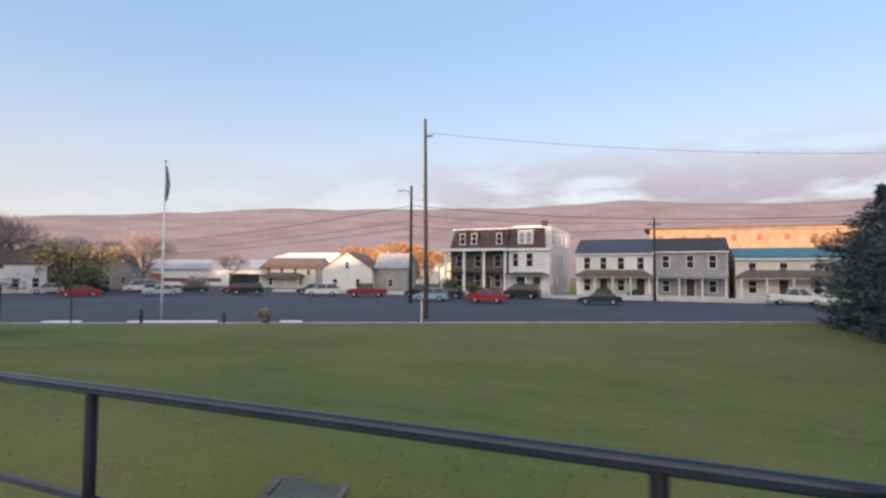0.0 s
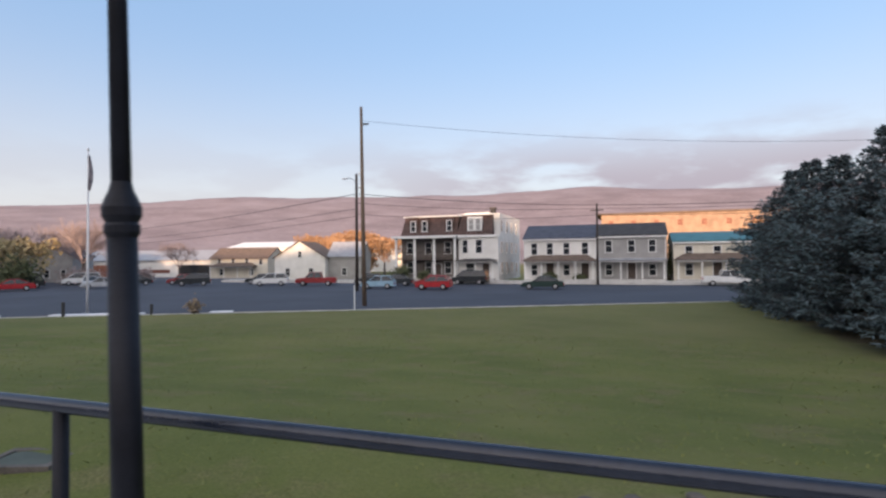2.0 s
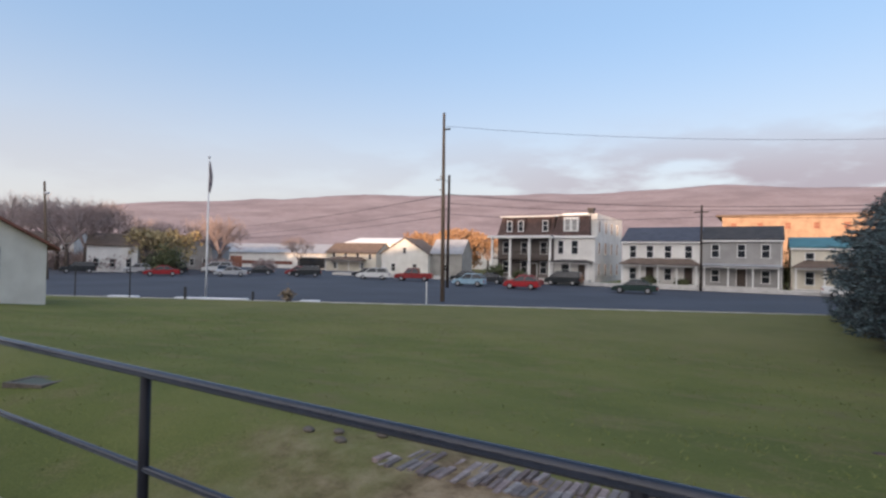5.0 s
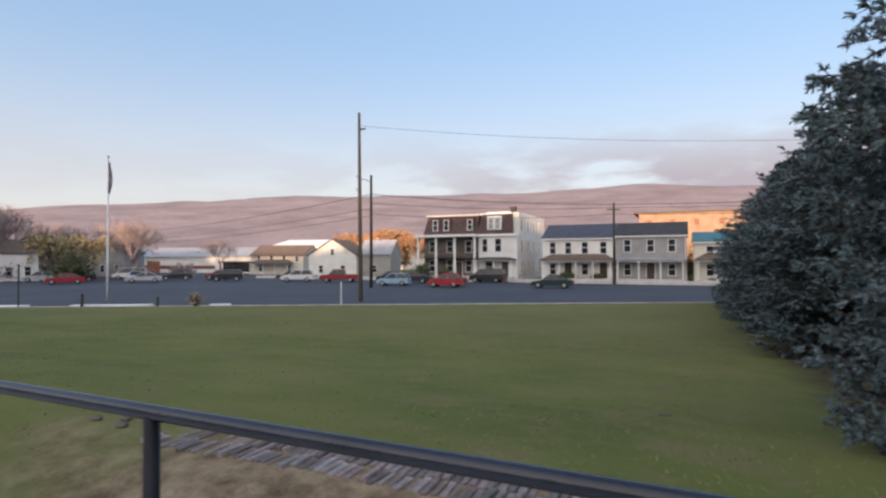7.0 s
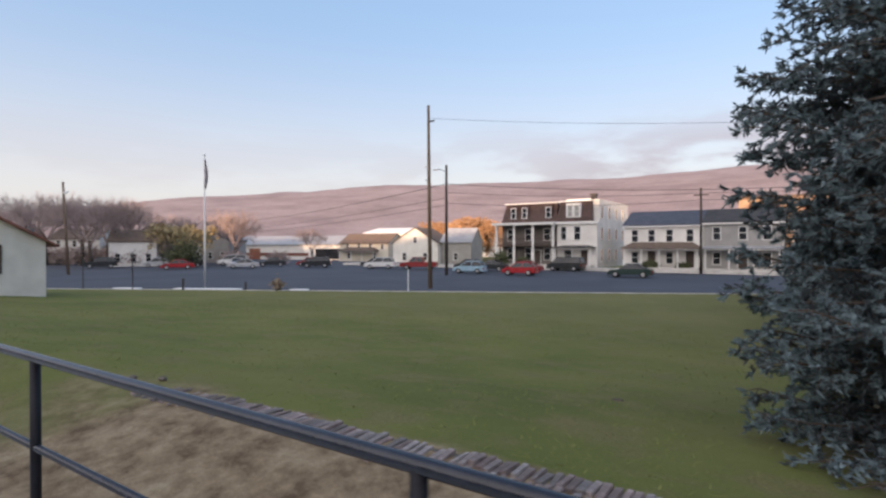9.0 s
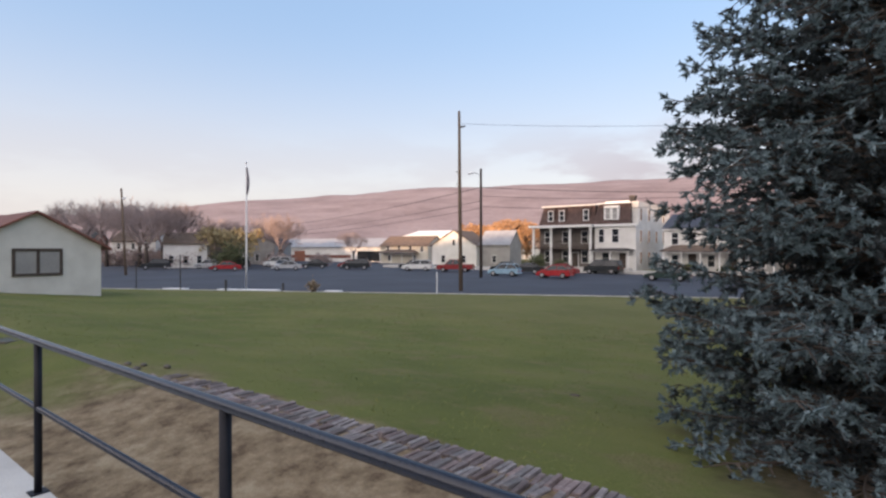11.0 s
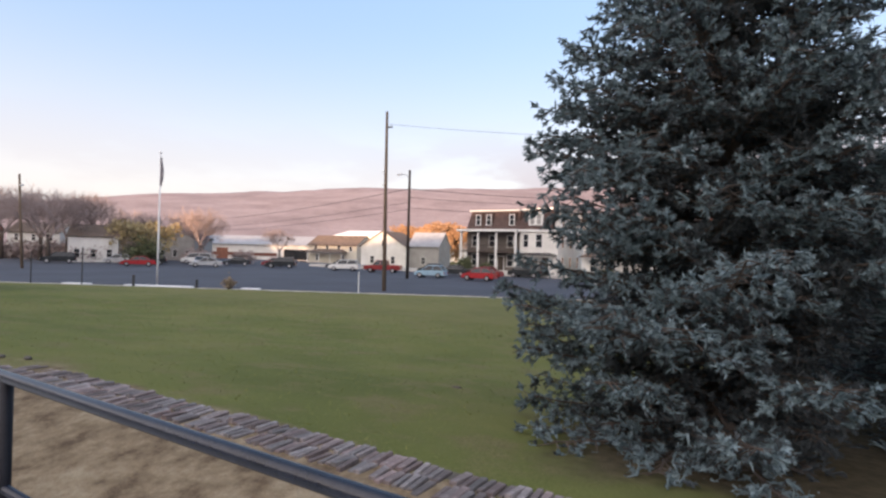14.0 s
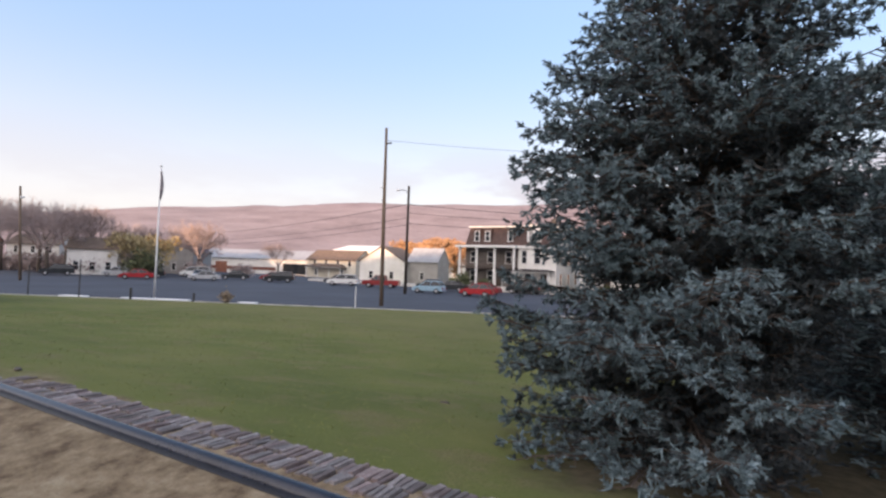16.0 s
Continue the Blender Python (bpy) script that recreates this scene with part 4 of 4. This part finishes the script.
def bare_tree(at, height, seed, label, leaf=""):
    """Trunk, limbs and a haze of fine twigs; with leaf, a thin cover of small leaves too."""
    rng = np.random.default_rng(seed)
    t = thing("bare_tree" if not leaf else "autumn_tree", label, "tree", at, 0, "bare trees")
    part("trunk", tube([(0, 0, -0.3), (0.05, 0.02, height * 0.16), (0.0, 0.05, height * 0.32)], [height * 0.026, height * 0.02, height * 0.017], 8), "bark", t, smooth=True)
    limbs, twigs = Soup(), Soup()

    def grow(p, d, ln, r, depth):
        q = p + d * ln
        stick(limbs if depth < 3 else twigs, p, q, r, r * 0.65, 0, 4 if depth < 3 else 3)
        if depth == 5:
            if leaf:
                for i in range(3 if leaf == "rust_leaf" else 1):
                    c = q + rng.normal(0, 0.25, 3)
                    e = rng.normal(0, 0.22, (3, 3))
                    twigs.add(c + e, np.array([(0, 1, 2)]), 1)
            return
        for i in range(4 if depth < 4 else 7):
            nd = d * 0.9 + rng.normal(0, 0.48, 3) + np.array((0, 0, 0.10))
            nd /= np.linalg.norm(nd)
            grow(p + d * ln * rng.uniform(0.55, 1.0), nd, ln * rng.uniform(0.62, 0.85), r * 0.55, depth + 1)

    base = np.array((0.0, 0.05, height * 0.26))
    for i in range(4):
        a = i * 1.7 + rng.uniform(0, 0.627)
        d = np.array((math.cos(a) * 0.55, math.sin(a) * 0.55, 0.85))
        grow(base, d / np.linalg.norm(d), height * 0.24, height * 0.012, 1)
    tagged(limbs.object("branchwork", ["bare_twig"], t), kind="stuff")
    twigs.object("crown", ["bare_twig"] + ([leaf] if leaf else []), t)
    return t


bt = bare_tree((-90, 45, -1.9), 14.5, 3, "bare brown deciduous tree beyond the car park")
for x, y, size, tn in ((-97, 44, 1.0, 60), (-104, 41, 1.1, 280), (-115, 40, 1.1, 90), (-79, 62, 0.85, 160), (-94, 60, 0.8, 310), (-84, 66, 0.72, 40), (-95, 69, 0.85, 170),
                       (-110, 66, 0.9, 15), (-100, 74, 0.8, 220), (-76, 78, 0.6, 100), (-128, 47, 1.15, 250), (-93, 50, 1.0, 140), (-100, 52, 1.05, 350), (-87, 41, 0.95, 75)):
    copy_thing(bt, pose(x, y, -1.9, 0, 0, tn) @ Matrix.Diagonal((size, size, size, 1)))
at = bare_tree((-58, 115, -2), 12.5, 8, "rust-leaved tree glowing in low sun", "rust_leaf")
for x, y, size, tn in ((-62, 119, 0.95, 80), (-66, 124, 1.05, 190), (-55, 121, 0.9, 300), (-70, 128, 1.0, 230), (-86, 138, 1.05, 40), (-45, 134, 0.9, 250), (-78, 136, 1.05, 120), (30, 120, 1.1, 100), (38, 112, 1.2, 10)):
    copy_thing(at, pose(x, y, -2, 0, 0, tn) @ Matrix.Diagonal((size, size, size, 1)))

M["gold_leaf"] = foliage_material("gold_leaf", (0.27, 0.21, 0.10), (0.45, 0.36, 0.19), 0.9)
gt = bare_tree((-84.5, 51.5, -1.9), 8.2, 21, "golden-leaved tree catching the low sun", "gold_leaf")
for x, y, size, tn in ((-81.5, 55, 0.98, 90),):
    copy_thing(gt, pose(x, y, -1.9, 0, 0, tn) @ Matrix.Diagonal((size, size, size, 1)))


def shrub(at, w, h, seed, leaf, label):
    rng = np.random.default_rng(seed)
    t = thing("shrub", label, "shrub", at)
    stems, crown = Soup(), Soup()
    for i in range(40):
        a, r = rng.uniform(0, 2 * np.pi), w * 0.5 * math.sqrt(rng.random())
        q = np.array((r * math.cos(a), r * math.sin(a), h * rng.uniform(0.5, 1.0) * (1 - 0.5 * (2 * r / w) ** 2)))
        stick(stems, np.array((r * 0.2 * math.cos(a), r * 0.2 * math.sin(a), -0.05)), q, 0.015, 0.005)
        for k in range(40 if w > 1.05 else 4):
            c = q * rng.uniform(0.45, 1.0) + rng.normal(0, 0.12 * w, 3) * (1, 1, 0.6)
            c[2] = max(c[2], 0.04)
            crown.add(c + rng.normal(0, 0.06 + 0.02 * w, (3, 3)), np.array([(0, 1, 2)]))
    stems.object("stems", ["bark"], t)
    crown.object("crown", [leaf], t)
    return t


shrub((-21.4, 24.9, -1.5), 1.0, 1.1, 1, "dry_leaf", "small dry brown shrub at the edge of the lawn")
shrub((-8.2, 73.0, -1.45), 2.0, 1.2, 2, "shrub_leaf", "clipped green shrub in front of a porch")
shrub((-4.2, 73.0, -1.45), 1.6, 1.0, 4, "shrub_leaf", "low green shrub in front of a porch")
shrub((-29.0, 71.9, -1.45), 2.4, 2.6, 5, "shrub_leaf", "dark overgrown shrub beside the columned porch")
shrub((-25.5, 71.9, -1.45), 1.8, 1.6, 6, "shrub_leaf", "dark shrub beside the columned porch")
shrub((6.8, 77.0, -1.5), 2.0, 5.2, 7, "shrub_leaf", "dark tall shrub filling the gap between two terrace houses")
shrub((-73.2, 48.6, -1.7), 5.0, 5.2, 8, "shrub_leaf", "large dark evergreen bush by the far houses")
shrub((-72, 66.0, -1.6), 4.0, 2.6, 9, "bare_twig", "brown hedge at the end of the car park")

for i, (x, y, w, h) in enumerate(((-86, 47.5, 6.5, 3.6), (-92, 47, 6.0, 4.0), (-99, 46, 7.0, 4.2), (-77, 60, 5.0, 3.0), (-107, 44, 7.0, 4.0), (-89, 56, 6.0, 4.4))):
    shrub((x, y, -1.85), w, h, 30 + i, "bare_twig", "wide bare brown thicket under the far trees")

# ---- cars ----
for nm, lo, hi in (("red", (0.30, 0.015, 0.02), (0.42, 0.03, 0.035)), ("dark", (0.012, 0.016, 0.018), (0.03, 0.035, 0.038)), ("green", (0.012, 0.03, 0.026), (0.025, 0.05, 0.042)),
                   ("blue", (0.22, 0.36, 0.46), (0.34, 0.50, 0.60)), ("white", (0.62, 0.62, 0.60), (0.76, 0.76, 0.74)), ("silver", (0.36, 0.37, 0.38), (0.50, 0.51, 0.52)), ("maroon", (0.20, 0.02, 0.022), (0.30, 0.04, 0.04))):
    M["car_" + nm] = material("car_" + nm, lo, hi, 0.28, 1.5, 20, 0)
M["tyre"] = material("tyre", (0.012, 0.012, 0.012), (0.028, 0.028, 0.028), 0.9, 10, 80, 0.2)
M["rim"] = material("rim", (0.42, 0.42, 0.43), (0.58, 0.58, 0.59), 0.3, 10, 80, 0, metal=0.8)
M["head_glass"] = material("head_glass", (0.55, 0.55, 0.52), (0.7, 0.7, 0.67), 0.15, 5, 30, 0)
M["tail_glass"] = material("tail_glass", (0.28, 0.01, 0.01), (0.4, 0.02, 0.02), 0.2, 5, 30, 0)
SHAPES = {   # lower body and cabin outlines along the car, nose at -x
    "sedan": (4.5, 1.74, [(-2.25, 0.28), (-2.2, 0.62), (-1.95, 0.74), (-0.95, 0.88), (1.55, 0.92), (2.15, 0.90), (2.25, 0.6), (2.22, 0.3)], [(-1.05, 0.86), (-0.35, 1.36), (0.75, 1.42), (1.65, 0.92)]),
    "hatch": (3.9, 1.7, [(-1.95, 0.28), (-1.92, 0.66), (-1.7, 0.78), (-0.9, 0.92), (1.75, 0.96), (1.92, 0.9), (1.95, 0.3)], [(-1.0, 0.9), (-0.3, 1.45), (1.3, 1.47), (1.8, 0.95)]),
    "suv": (4.5, 1.82, [(-2.25, 0.32), (-2.22, 0.78), (-1.95, 0.92), (-1.0, 1.02), (2.1, 1.05), (2.22, 0.95), (2.25, 0.34)], [(-1.1, 1.0), (-0.45, 1.60), (1.75, 1.64), (2.12, 1.04)]),
    "pickup": (5.3, 1.9, [(-2.65, 0.38), (-2.62, 0.88), (-2.3, 1.0), (-1.3, 1.08), (2.6, 1.10), (2.65, 0.4)], [(-1.35, 1.06), (-0.75, 1.74), (0.55, 1.76), (0.75, 1.08)]),
    "van": (4.8, 1.9, [(-2.4, 0.34), (-2.36, 0.85), (-1.7, 1.08), (2.35, 1.12), (2.4, 0.36)], [(-1.75, 1.06), (-0.85, 1.78), (2.1, 1.82), (2.36, 1.1)]),
}


def car(kind, paint, at, turn, label):
    ln, wd, low, cab = SHAPES[kind]
    c = thing("car", label, "car", at, turn)
    bm = prism(low, -wd / 2, wd / 2, "y")
    bmesh.ops.bevel(bm, geom=bm.edges[:], offset=0.07, segments=2, affect="EDGES")
    body = part("body", bm, paint, c, smooth=False)
    mid = len(cab) // 2
    bm = bmesh.new()
    sides = []
    for s in (-1, 1):
        sides.append([bm.verts.new((x, s * (wd / 2 - (0.05 if z < 1.2 else 0.24)), z)) for x, z in cab])
    bm.faces.new(sides[0])
    bm.faces.new(sides[1][::-1])
    for i in range(len(cab)):
        j = (i + 1) % len(cab)
        bm.faces.new((sides[0][i], sides[1][i], sides[1][j], sides[0][j]))
    part("cabin_glass", bm, "dark_glass", body, "dark windows")
    (x1, z1), (x2, z2) = cab[1], cab[2]
    bm = boxes((x1 - 0.06, x2 + 0.08, -(wd / 2 - 0.23), wd / 2 - 0.23, max(z1, z2) - 0.035, max(z1, z2) + 0.03), bevel=0.015)
    part("roof_panel", bm, paint, body)
    for (xa, za), (xb, zb) in ((cab[0], cab[1]), (cab[2], cab[3]), (((cab[0][0] + cab[3][0]) / 2, cab[0][1]), ((x1 + x2) / 2, z2))):
        for s in (-1, 1):
            part("pillar", tube([(xa, s * (wd / 2 - 0.045), za), (xb, s * (wd / 2 - 0.235), zb)], 0.04, 5), paint, body)
    for x in (-ln * 0.31, ln * 0.30):
        for s in (-1, 1):
            bm = lathe([(0.2, -0.1), (0.31, -0.1), (0.325, -0.06), (0.325, 0.06), (0.31, 0.1), (0.2, 0.1)], 16)
            bmesh.ops.rotate(bm, verts=bm.verts, cent=(0, 0, 0), matrix=Matrix.Rotation(radians(90), 3, "X"))
            bmesh.ops.translate(bm, verts=bm.verts, vec=(x, s * (wd / 2 - 0.08), 0.325))
            w = part("wheel", bm, "tyre", c, smooth=True)
            bm = lathe([(0.06, -0.02), (0.2, -0.01), (0.2, 0.012), (0.07, 0.02)], 12)
            bmesh.ops.rotate(bm, verts=bm.verts, cent=(0, 0, 0), matrix=Matrix.Rotation(radians(90), 3, "X"))
            bmesh.ops.translate(bm, verts=bm.verts, vec=(x, s * (wd / 2 + 0.02), 0.325))
            part("rim", bm, "rim", w)
    zl = low[1][1] - 0.08
    for s in (-1, 1):
        part("headlight", boxes((-ln / 2 - 0.01, -ln / 2 + 0.22, s * (wd / 2 - 0.24) - 0.16, s * (wd / 2 - 0.24) + 0.16, zl - 0.08, zl + 0.06), bevel=0.02), "head_glass", body)
        part("tail_light", boxes((ln / 2 - 0.16, ln / 2 + 0.01, s * (wd / 2 - 0.2) - 0.14, s * (wd / 2 - 0.2) + 0.14, zl - 0.06, zl + 0.12), bevel=0.02), "tail_glass", body)
    for nm, xa in (("front_bumper", -ln / 2 - 0.05), ("rear_bumper", ln / 2 - 0.1)):
        part(nm, boxes((xa, xa + 0.15, -wd / 2 + 0.1, wd / 2 - 0.1, 0.3, 0.46), bevel=0.02), paint if kind != "pickup" else "rim", body)
    return c


for kind, paint, x, y, tn, lab in (
        ("sedan", "car_green", -6.9, 58.8, 5, "dark green sedan parked on the road"),
        ("hatch", "car_red", -18.4, 56.2, 8, "bright red compact car parked on the road"),
        ("hatch", "car_blue", -25.4, 56.8, 14, "light blue compact car parked by the dark pole"),
        ("pickup", "car_maroon", -37.3, 62.6, 24, "dark red pickup truck in the car park"),
        ("suv", "car_white", -43.7, 61.6, 30, "white off-road car in the car park"),
        ("suv", "car_dark", -55.4, 60.0, 40, "black off-road car in the car park"),
        ("sedan", "car_silver", -61.6, 51.2, 50, "silver sedan in the car park"),
        ("sedan", "car_red", -67.2, 44.2, 58, "red sedan in the car park"),
        ("suv", "car_dark", -82.0, 40.4, 65, "black off-road car far down the car park"),
        ("van", "car_dark", -18.0, 69.2, 0, "dark van parked beside the white house"),
        ("sedan", "car_maroon", -20.6, 62.0, 4, "dark red sedan parked behind another car"),
        ("sedan", "car_dark", -26.4, 64.0, 10, "dark sedan parked behind the blue car"),
        ("pickup", "car_white", 12.4, 69.0, 180, "white pickup truck parked by the terrace"),
        ("sedan", "car_silver", -68.5, 55.0, 140, "silver sedan among the parked cars"),
        ("suv", "car_dark", -74.0, 50.0, 55, "dark off-road car among the parked cars"),
        ("sedan", "car_dark", -49.5, 67.0, 35, "dark sedan behind the white car"),
        ("hatch", "car_maroon", -60.5, 63.0, 45, "dark red hatchback among the parked cars"),
        ("sedan", "car_dark", -65.5, 59.5, 50, "dark sedan among the parked cars"),
        ("hatch", "car_silver", -79.0, 47.5, 60, "silver hatchback among the parked cars"),
        ("sedan", "car_green", -87.0, 45.5, 62, "dark green sedan far down the car park"),
        ("hatch", "car_dark", -31.5, 66.5, 20, "dark hatchback near the gabled house"),
        ("van", "car_white", -75.5, 59.0, 50, "white van among the parked cars")):
    car(kind, paint, (x, y, ROAD_Z), tn, lab)

# ---- edge of the lawn ----
def signpost(x, y, h, mat, label, r=0.045):
    t = thing("post", label, "post", (x, y, ground_z(x, y)))
    part("shaft", tube([(0, 0, -0.2), (0, 0, h)], r, 8), mat, t)
    part("cap", lathe([(r * 1.15, h - 0.02), (r * 1.15, h + 0.02), (r * 0.4, h + 0.05)], 8), mat, t)
    return t


signpost(-34.0, 18.2, 2.1, "dark_metal", "dark metal post at the edge of the lawn")
signpost(-30.7, 19.95, 2.6, "dark_metal", "tall dark metal post at the edge of the lawn")
signpost(-27.4, 21.7, 0.8, "dark_metal", "short dark bollard by the flagpole", 0.09)
signpost(-23.4, 23.8, 0.6, "dark_metal", "short dark bollard on the lawn edge", 0.08)
signpost(-13.5, 29.1, 1.5, "white_pole", "thin pale stake at the edge of the lawn", 0.04)
M["white_slab"] = material("white_slab", (0.66, 0.66, 0.66), (0.82, 0.82, 0.82), 0.8, 2, 30, 0.2)
for d, ln in ((0.8, 1.9), (6.8, 4.8), (13.4, 1.2)):
    q = along(d, 0.45)
    s = thing("slab", "white-painted concrete slab at the edge of the lawn", "slab", (q[0], q[1], -1.66), 27.8)
    part("top", boxes((-ln / 2, ln / 2, -0.25, 0.3, 0, 0.24), bevel=0.02), "white_slab", s)

# ---- bricks ----
def brick_material():
    m = material("edging_brick", (0.10, 0.068, 0.066), (0.25, 0.19, 0.18), 0.9, 9, 60, 0.5, spread=0.45)
    n, l = m.node_tree.nodes, m.node_tree.links
    hs = next(k for k in n if k.type == "HUE_SAT")
    info = next(k for k in n if k.type == "OBJECT_INFO")
    mul = n.new("ShaderNodeMath")
    mul.operation = "FRACT"
    k7 = n.new("ShaderNodeMath")
    k7.operation = "MULTIPLY"
    k7.inputs[1].default_value = 7.31
    l.new(info.outputs["Random"], k7.inputs[0])
    l.new(k7.outputs[0], mul.inputs[0])
    mr = n.new("ShaderNodeMapRange")
    mr.inputs["To Min"].default_value, mr.inputs["To Max"].default_value = 0.25, 0.95
    l.new(mul.outputs[0], mr.inputs[0])
    l.new(mr.outputs[0], hs.inputs["Saturation"])
    return m


M["edging_brick"] = brick_material()
M["mortar"] = material("mortar", (0.07, 0.06, 0.05), (0.15, 0.13, 0.11), 0.95, 6, 50, 0.5)
edging = thing("brick_edging", "weathered brick edging of two rows set on edge in the earth", "edging", (0, 0, 0))
part("bed", prism([(2.75, 3.56), (9, 3.75), (11.4, 3.75), (11.4, 4.16), (9, 4.16), (2.75, 3.97)], -0.25, -0.012, "z"), "mortar", edging, "dark earth and mortar bed")
shapes = []
rb = random.Random(5)
for i in range(6):
    hx, hy, hz = 0.0255 + rb.uniform(-0.003, 0.002), 0.1 + rb.uniform(-0.008, 0.006), 0.05
    bm = boxes((-hx, hx, -hy, hy, -hz, hz))
    for v in bm.verts:
        v.co += Vector((rb.uniform(-0.003, 0.003), rb.uniform(-0.01, 0.01), rb.uniform(-0.006, 0.006)))
    bmesh.ops.bevel(bm, geom=bm.edges[:], offset=0.006, segments=1, affect="EDGES")
    shapes.append(mesh_of("brick", bm, "edging_brick"))
for row, yc in ((0, 3.85), (1, 4.07)):
    x = 2.6 + 0.1 * row
    while x < 10.9:
        if rb.random() > 0.04 and (x > 3.2 or rb.random() > 0.35):
            b = new("brick", shapes[rb.randrange(6)])
            b.parent = edging
            b.matrix_basis = pose(x, yc - 0.03 * max(0, 9 - x) + rb.gauss(0, 0.016) + 0.02 * math.sin(x * 2), -0.038 - 0.012 * max(0, 6 - x) / 3 + rb.gauss(0, 0.007), rb.gauss(0, 2), rb.gauss(0, 2.5), rb.gauss(0, 3))
        x += 0.060 + rb.uniform(-0.003, 0.007)
for x, y in ((2.1, 3.75), (1.95, 3.9), (1.7, 3.8), (2.3, 4.05)):
    bm = bmesh.new()
    bmesh.ops.create_icosphere(bm, subdivisions=2, radius=0.045)
    for v in bm.verts:
        v.co = Vector((v.co.x * 1.3, v.co.y, v.co.z * 0.6)) * (1 + 0.25 * noise.noise(v.co * 9 + Vector((x, y, 0)) * 5))
    st = part("stone", bm, "mortar")
    st.location = (x, y, ground_z(x, y) + 0.015)
    tagged(st, "small rough grey stone lying in the grass", "stone", "loose stones")

# ---- small things in the lawn ----
cover = thing("utility_cover", "grey-green utility box cover sunk in the lawn", "utility cover", (-2.22, 3.36, ground_z(-2.22, 3.36) - 0.012), 20)
part("rim", boxes((-0.27, 0.27, -0.2, -0.15, -0.1, 0.03), (-0.27, 0.27, 0.15, 0.2, -0.1, 0.03), (-0.27, -0.22, -0.15, 0.15, -0.1, 0.03), (0.22, 0.27, -0.15, 0.15, -0.1, 0.03)), "mortar", cover)
M["cover_green"] = material("cover_green", (0.05, 0.06, 0.045), (0.09, 0.105, 0.08), 0.8, 3, 40, 0.3)
part("lid", boxes((-0.215, 0.215, -0.145, 0.145, -0.1, 0.022), bevel=0.006), "cover_green", cover)
bm = bmesh.new()
bmesh.ops.create_icosphere(bm, subdivisions=2, radius=0.07)
for v in bm.verts:
    v.co = Vector((v.co.x * 1.3, v.co.y * 0.8, v.co.z * 0.35)) * (1 + 0.4 * noise.noise(v.co * 22))
clod = part("clod", bm, "bark")
clod.location = (6.18, 8.16, ground_z(6.18, 8.16) + 0.008)
tagged(clod, "small dark clod of earth on the lawn", "clod")

# ---- grass ----
M["grass_blade"] = foliage_material("grass_blade", (0.10, 0.125, 0.027), (0.19, 0.195, 0.055), 0.9)
rng = np.random.default_rng(4)
cnt = 36000
px = rng.uniform(-16, 10.5, cnt)
py = 2.35 + 18 * rng.random(cnt) ** 1.5
keep = ((py > 4.3) | (px < 1.6 + rng.normal(0, 0.5, cnt))) & (px < 7.8 + rng.normal(0, 0.3, cnt))
px, py = px[keep], py[keep]
pz = np.array([ground_z(a, b) for a, b in zip(px, py)])
root = np.stack((px, py, pz - 0.005), axis=1)
ang = rng.uniform(0, 2 * np.pi, len(px))
w = 0.008 + 0.0012 * (py - 4)
h = rng.uniform(0.015, 0.045, len(px))
sd = np.stack((np.cos(ang), np.sin(ang), np.zeros(len(px))), axis=1) * w[:, None]
lean = np.stack((rng.normal(0, 0.045, len(px)), rng.normal(0, 0.045, len(px)), h * 0.7), axis=1)
vs = np.stack((root - sd, root + sd, root + lean), axis=1).reshape(-1, 3)
me = bpy.data.meshes.new("grass")
me.from_pydata(vs.tolist(), [], np.arange(len(vs)).reshape(-1, 3).tolist())
me.materials.append(M["grass_blade"])
tagged(new("grass", me), "short mown grass blades with dry tips", "grass", kind="stuff")
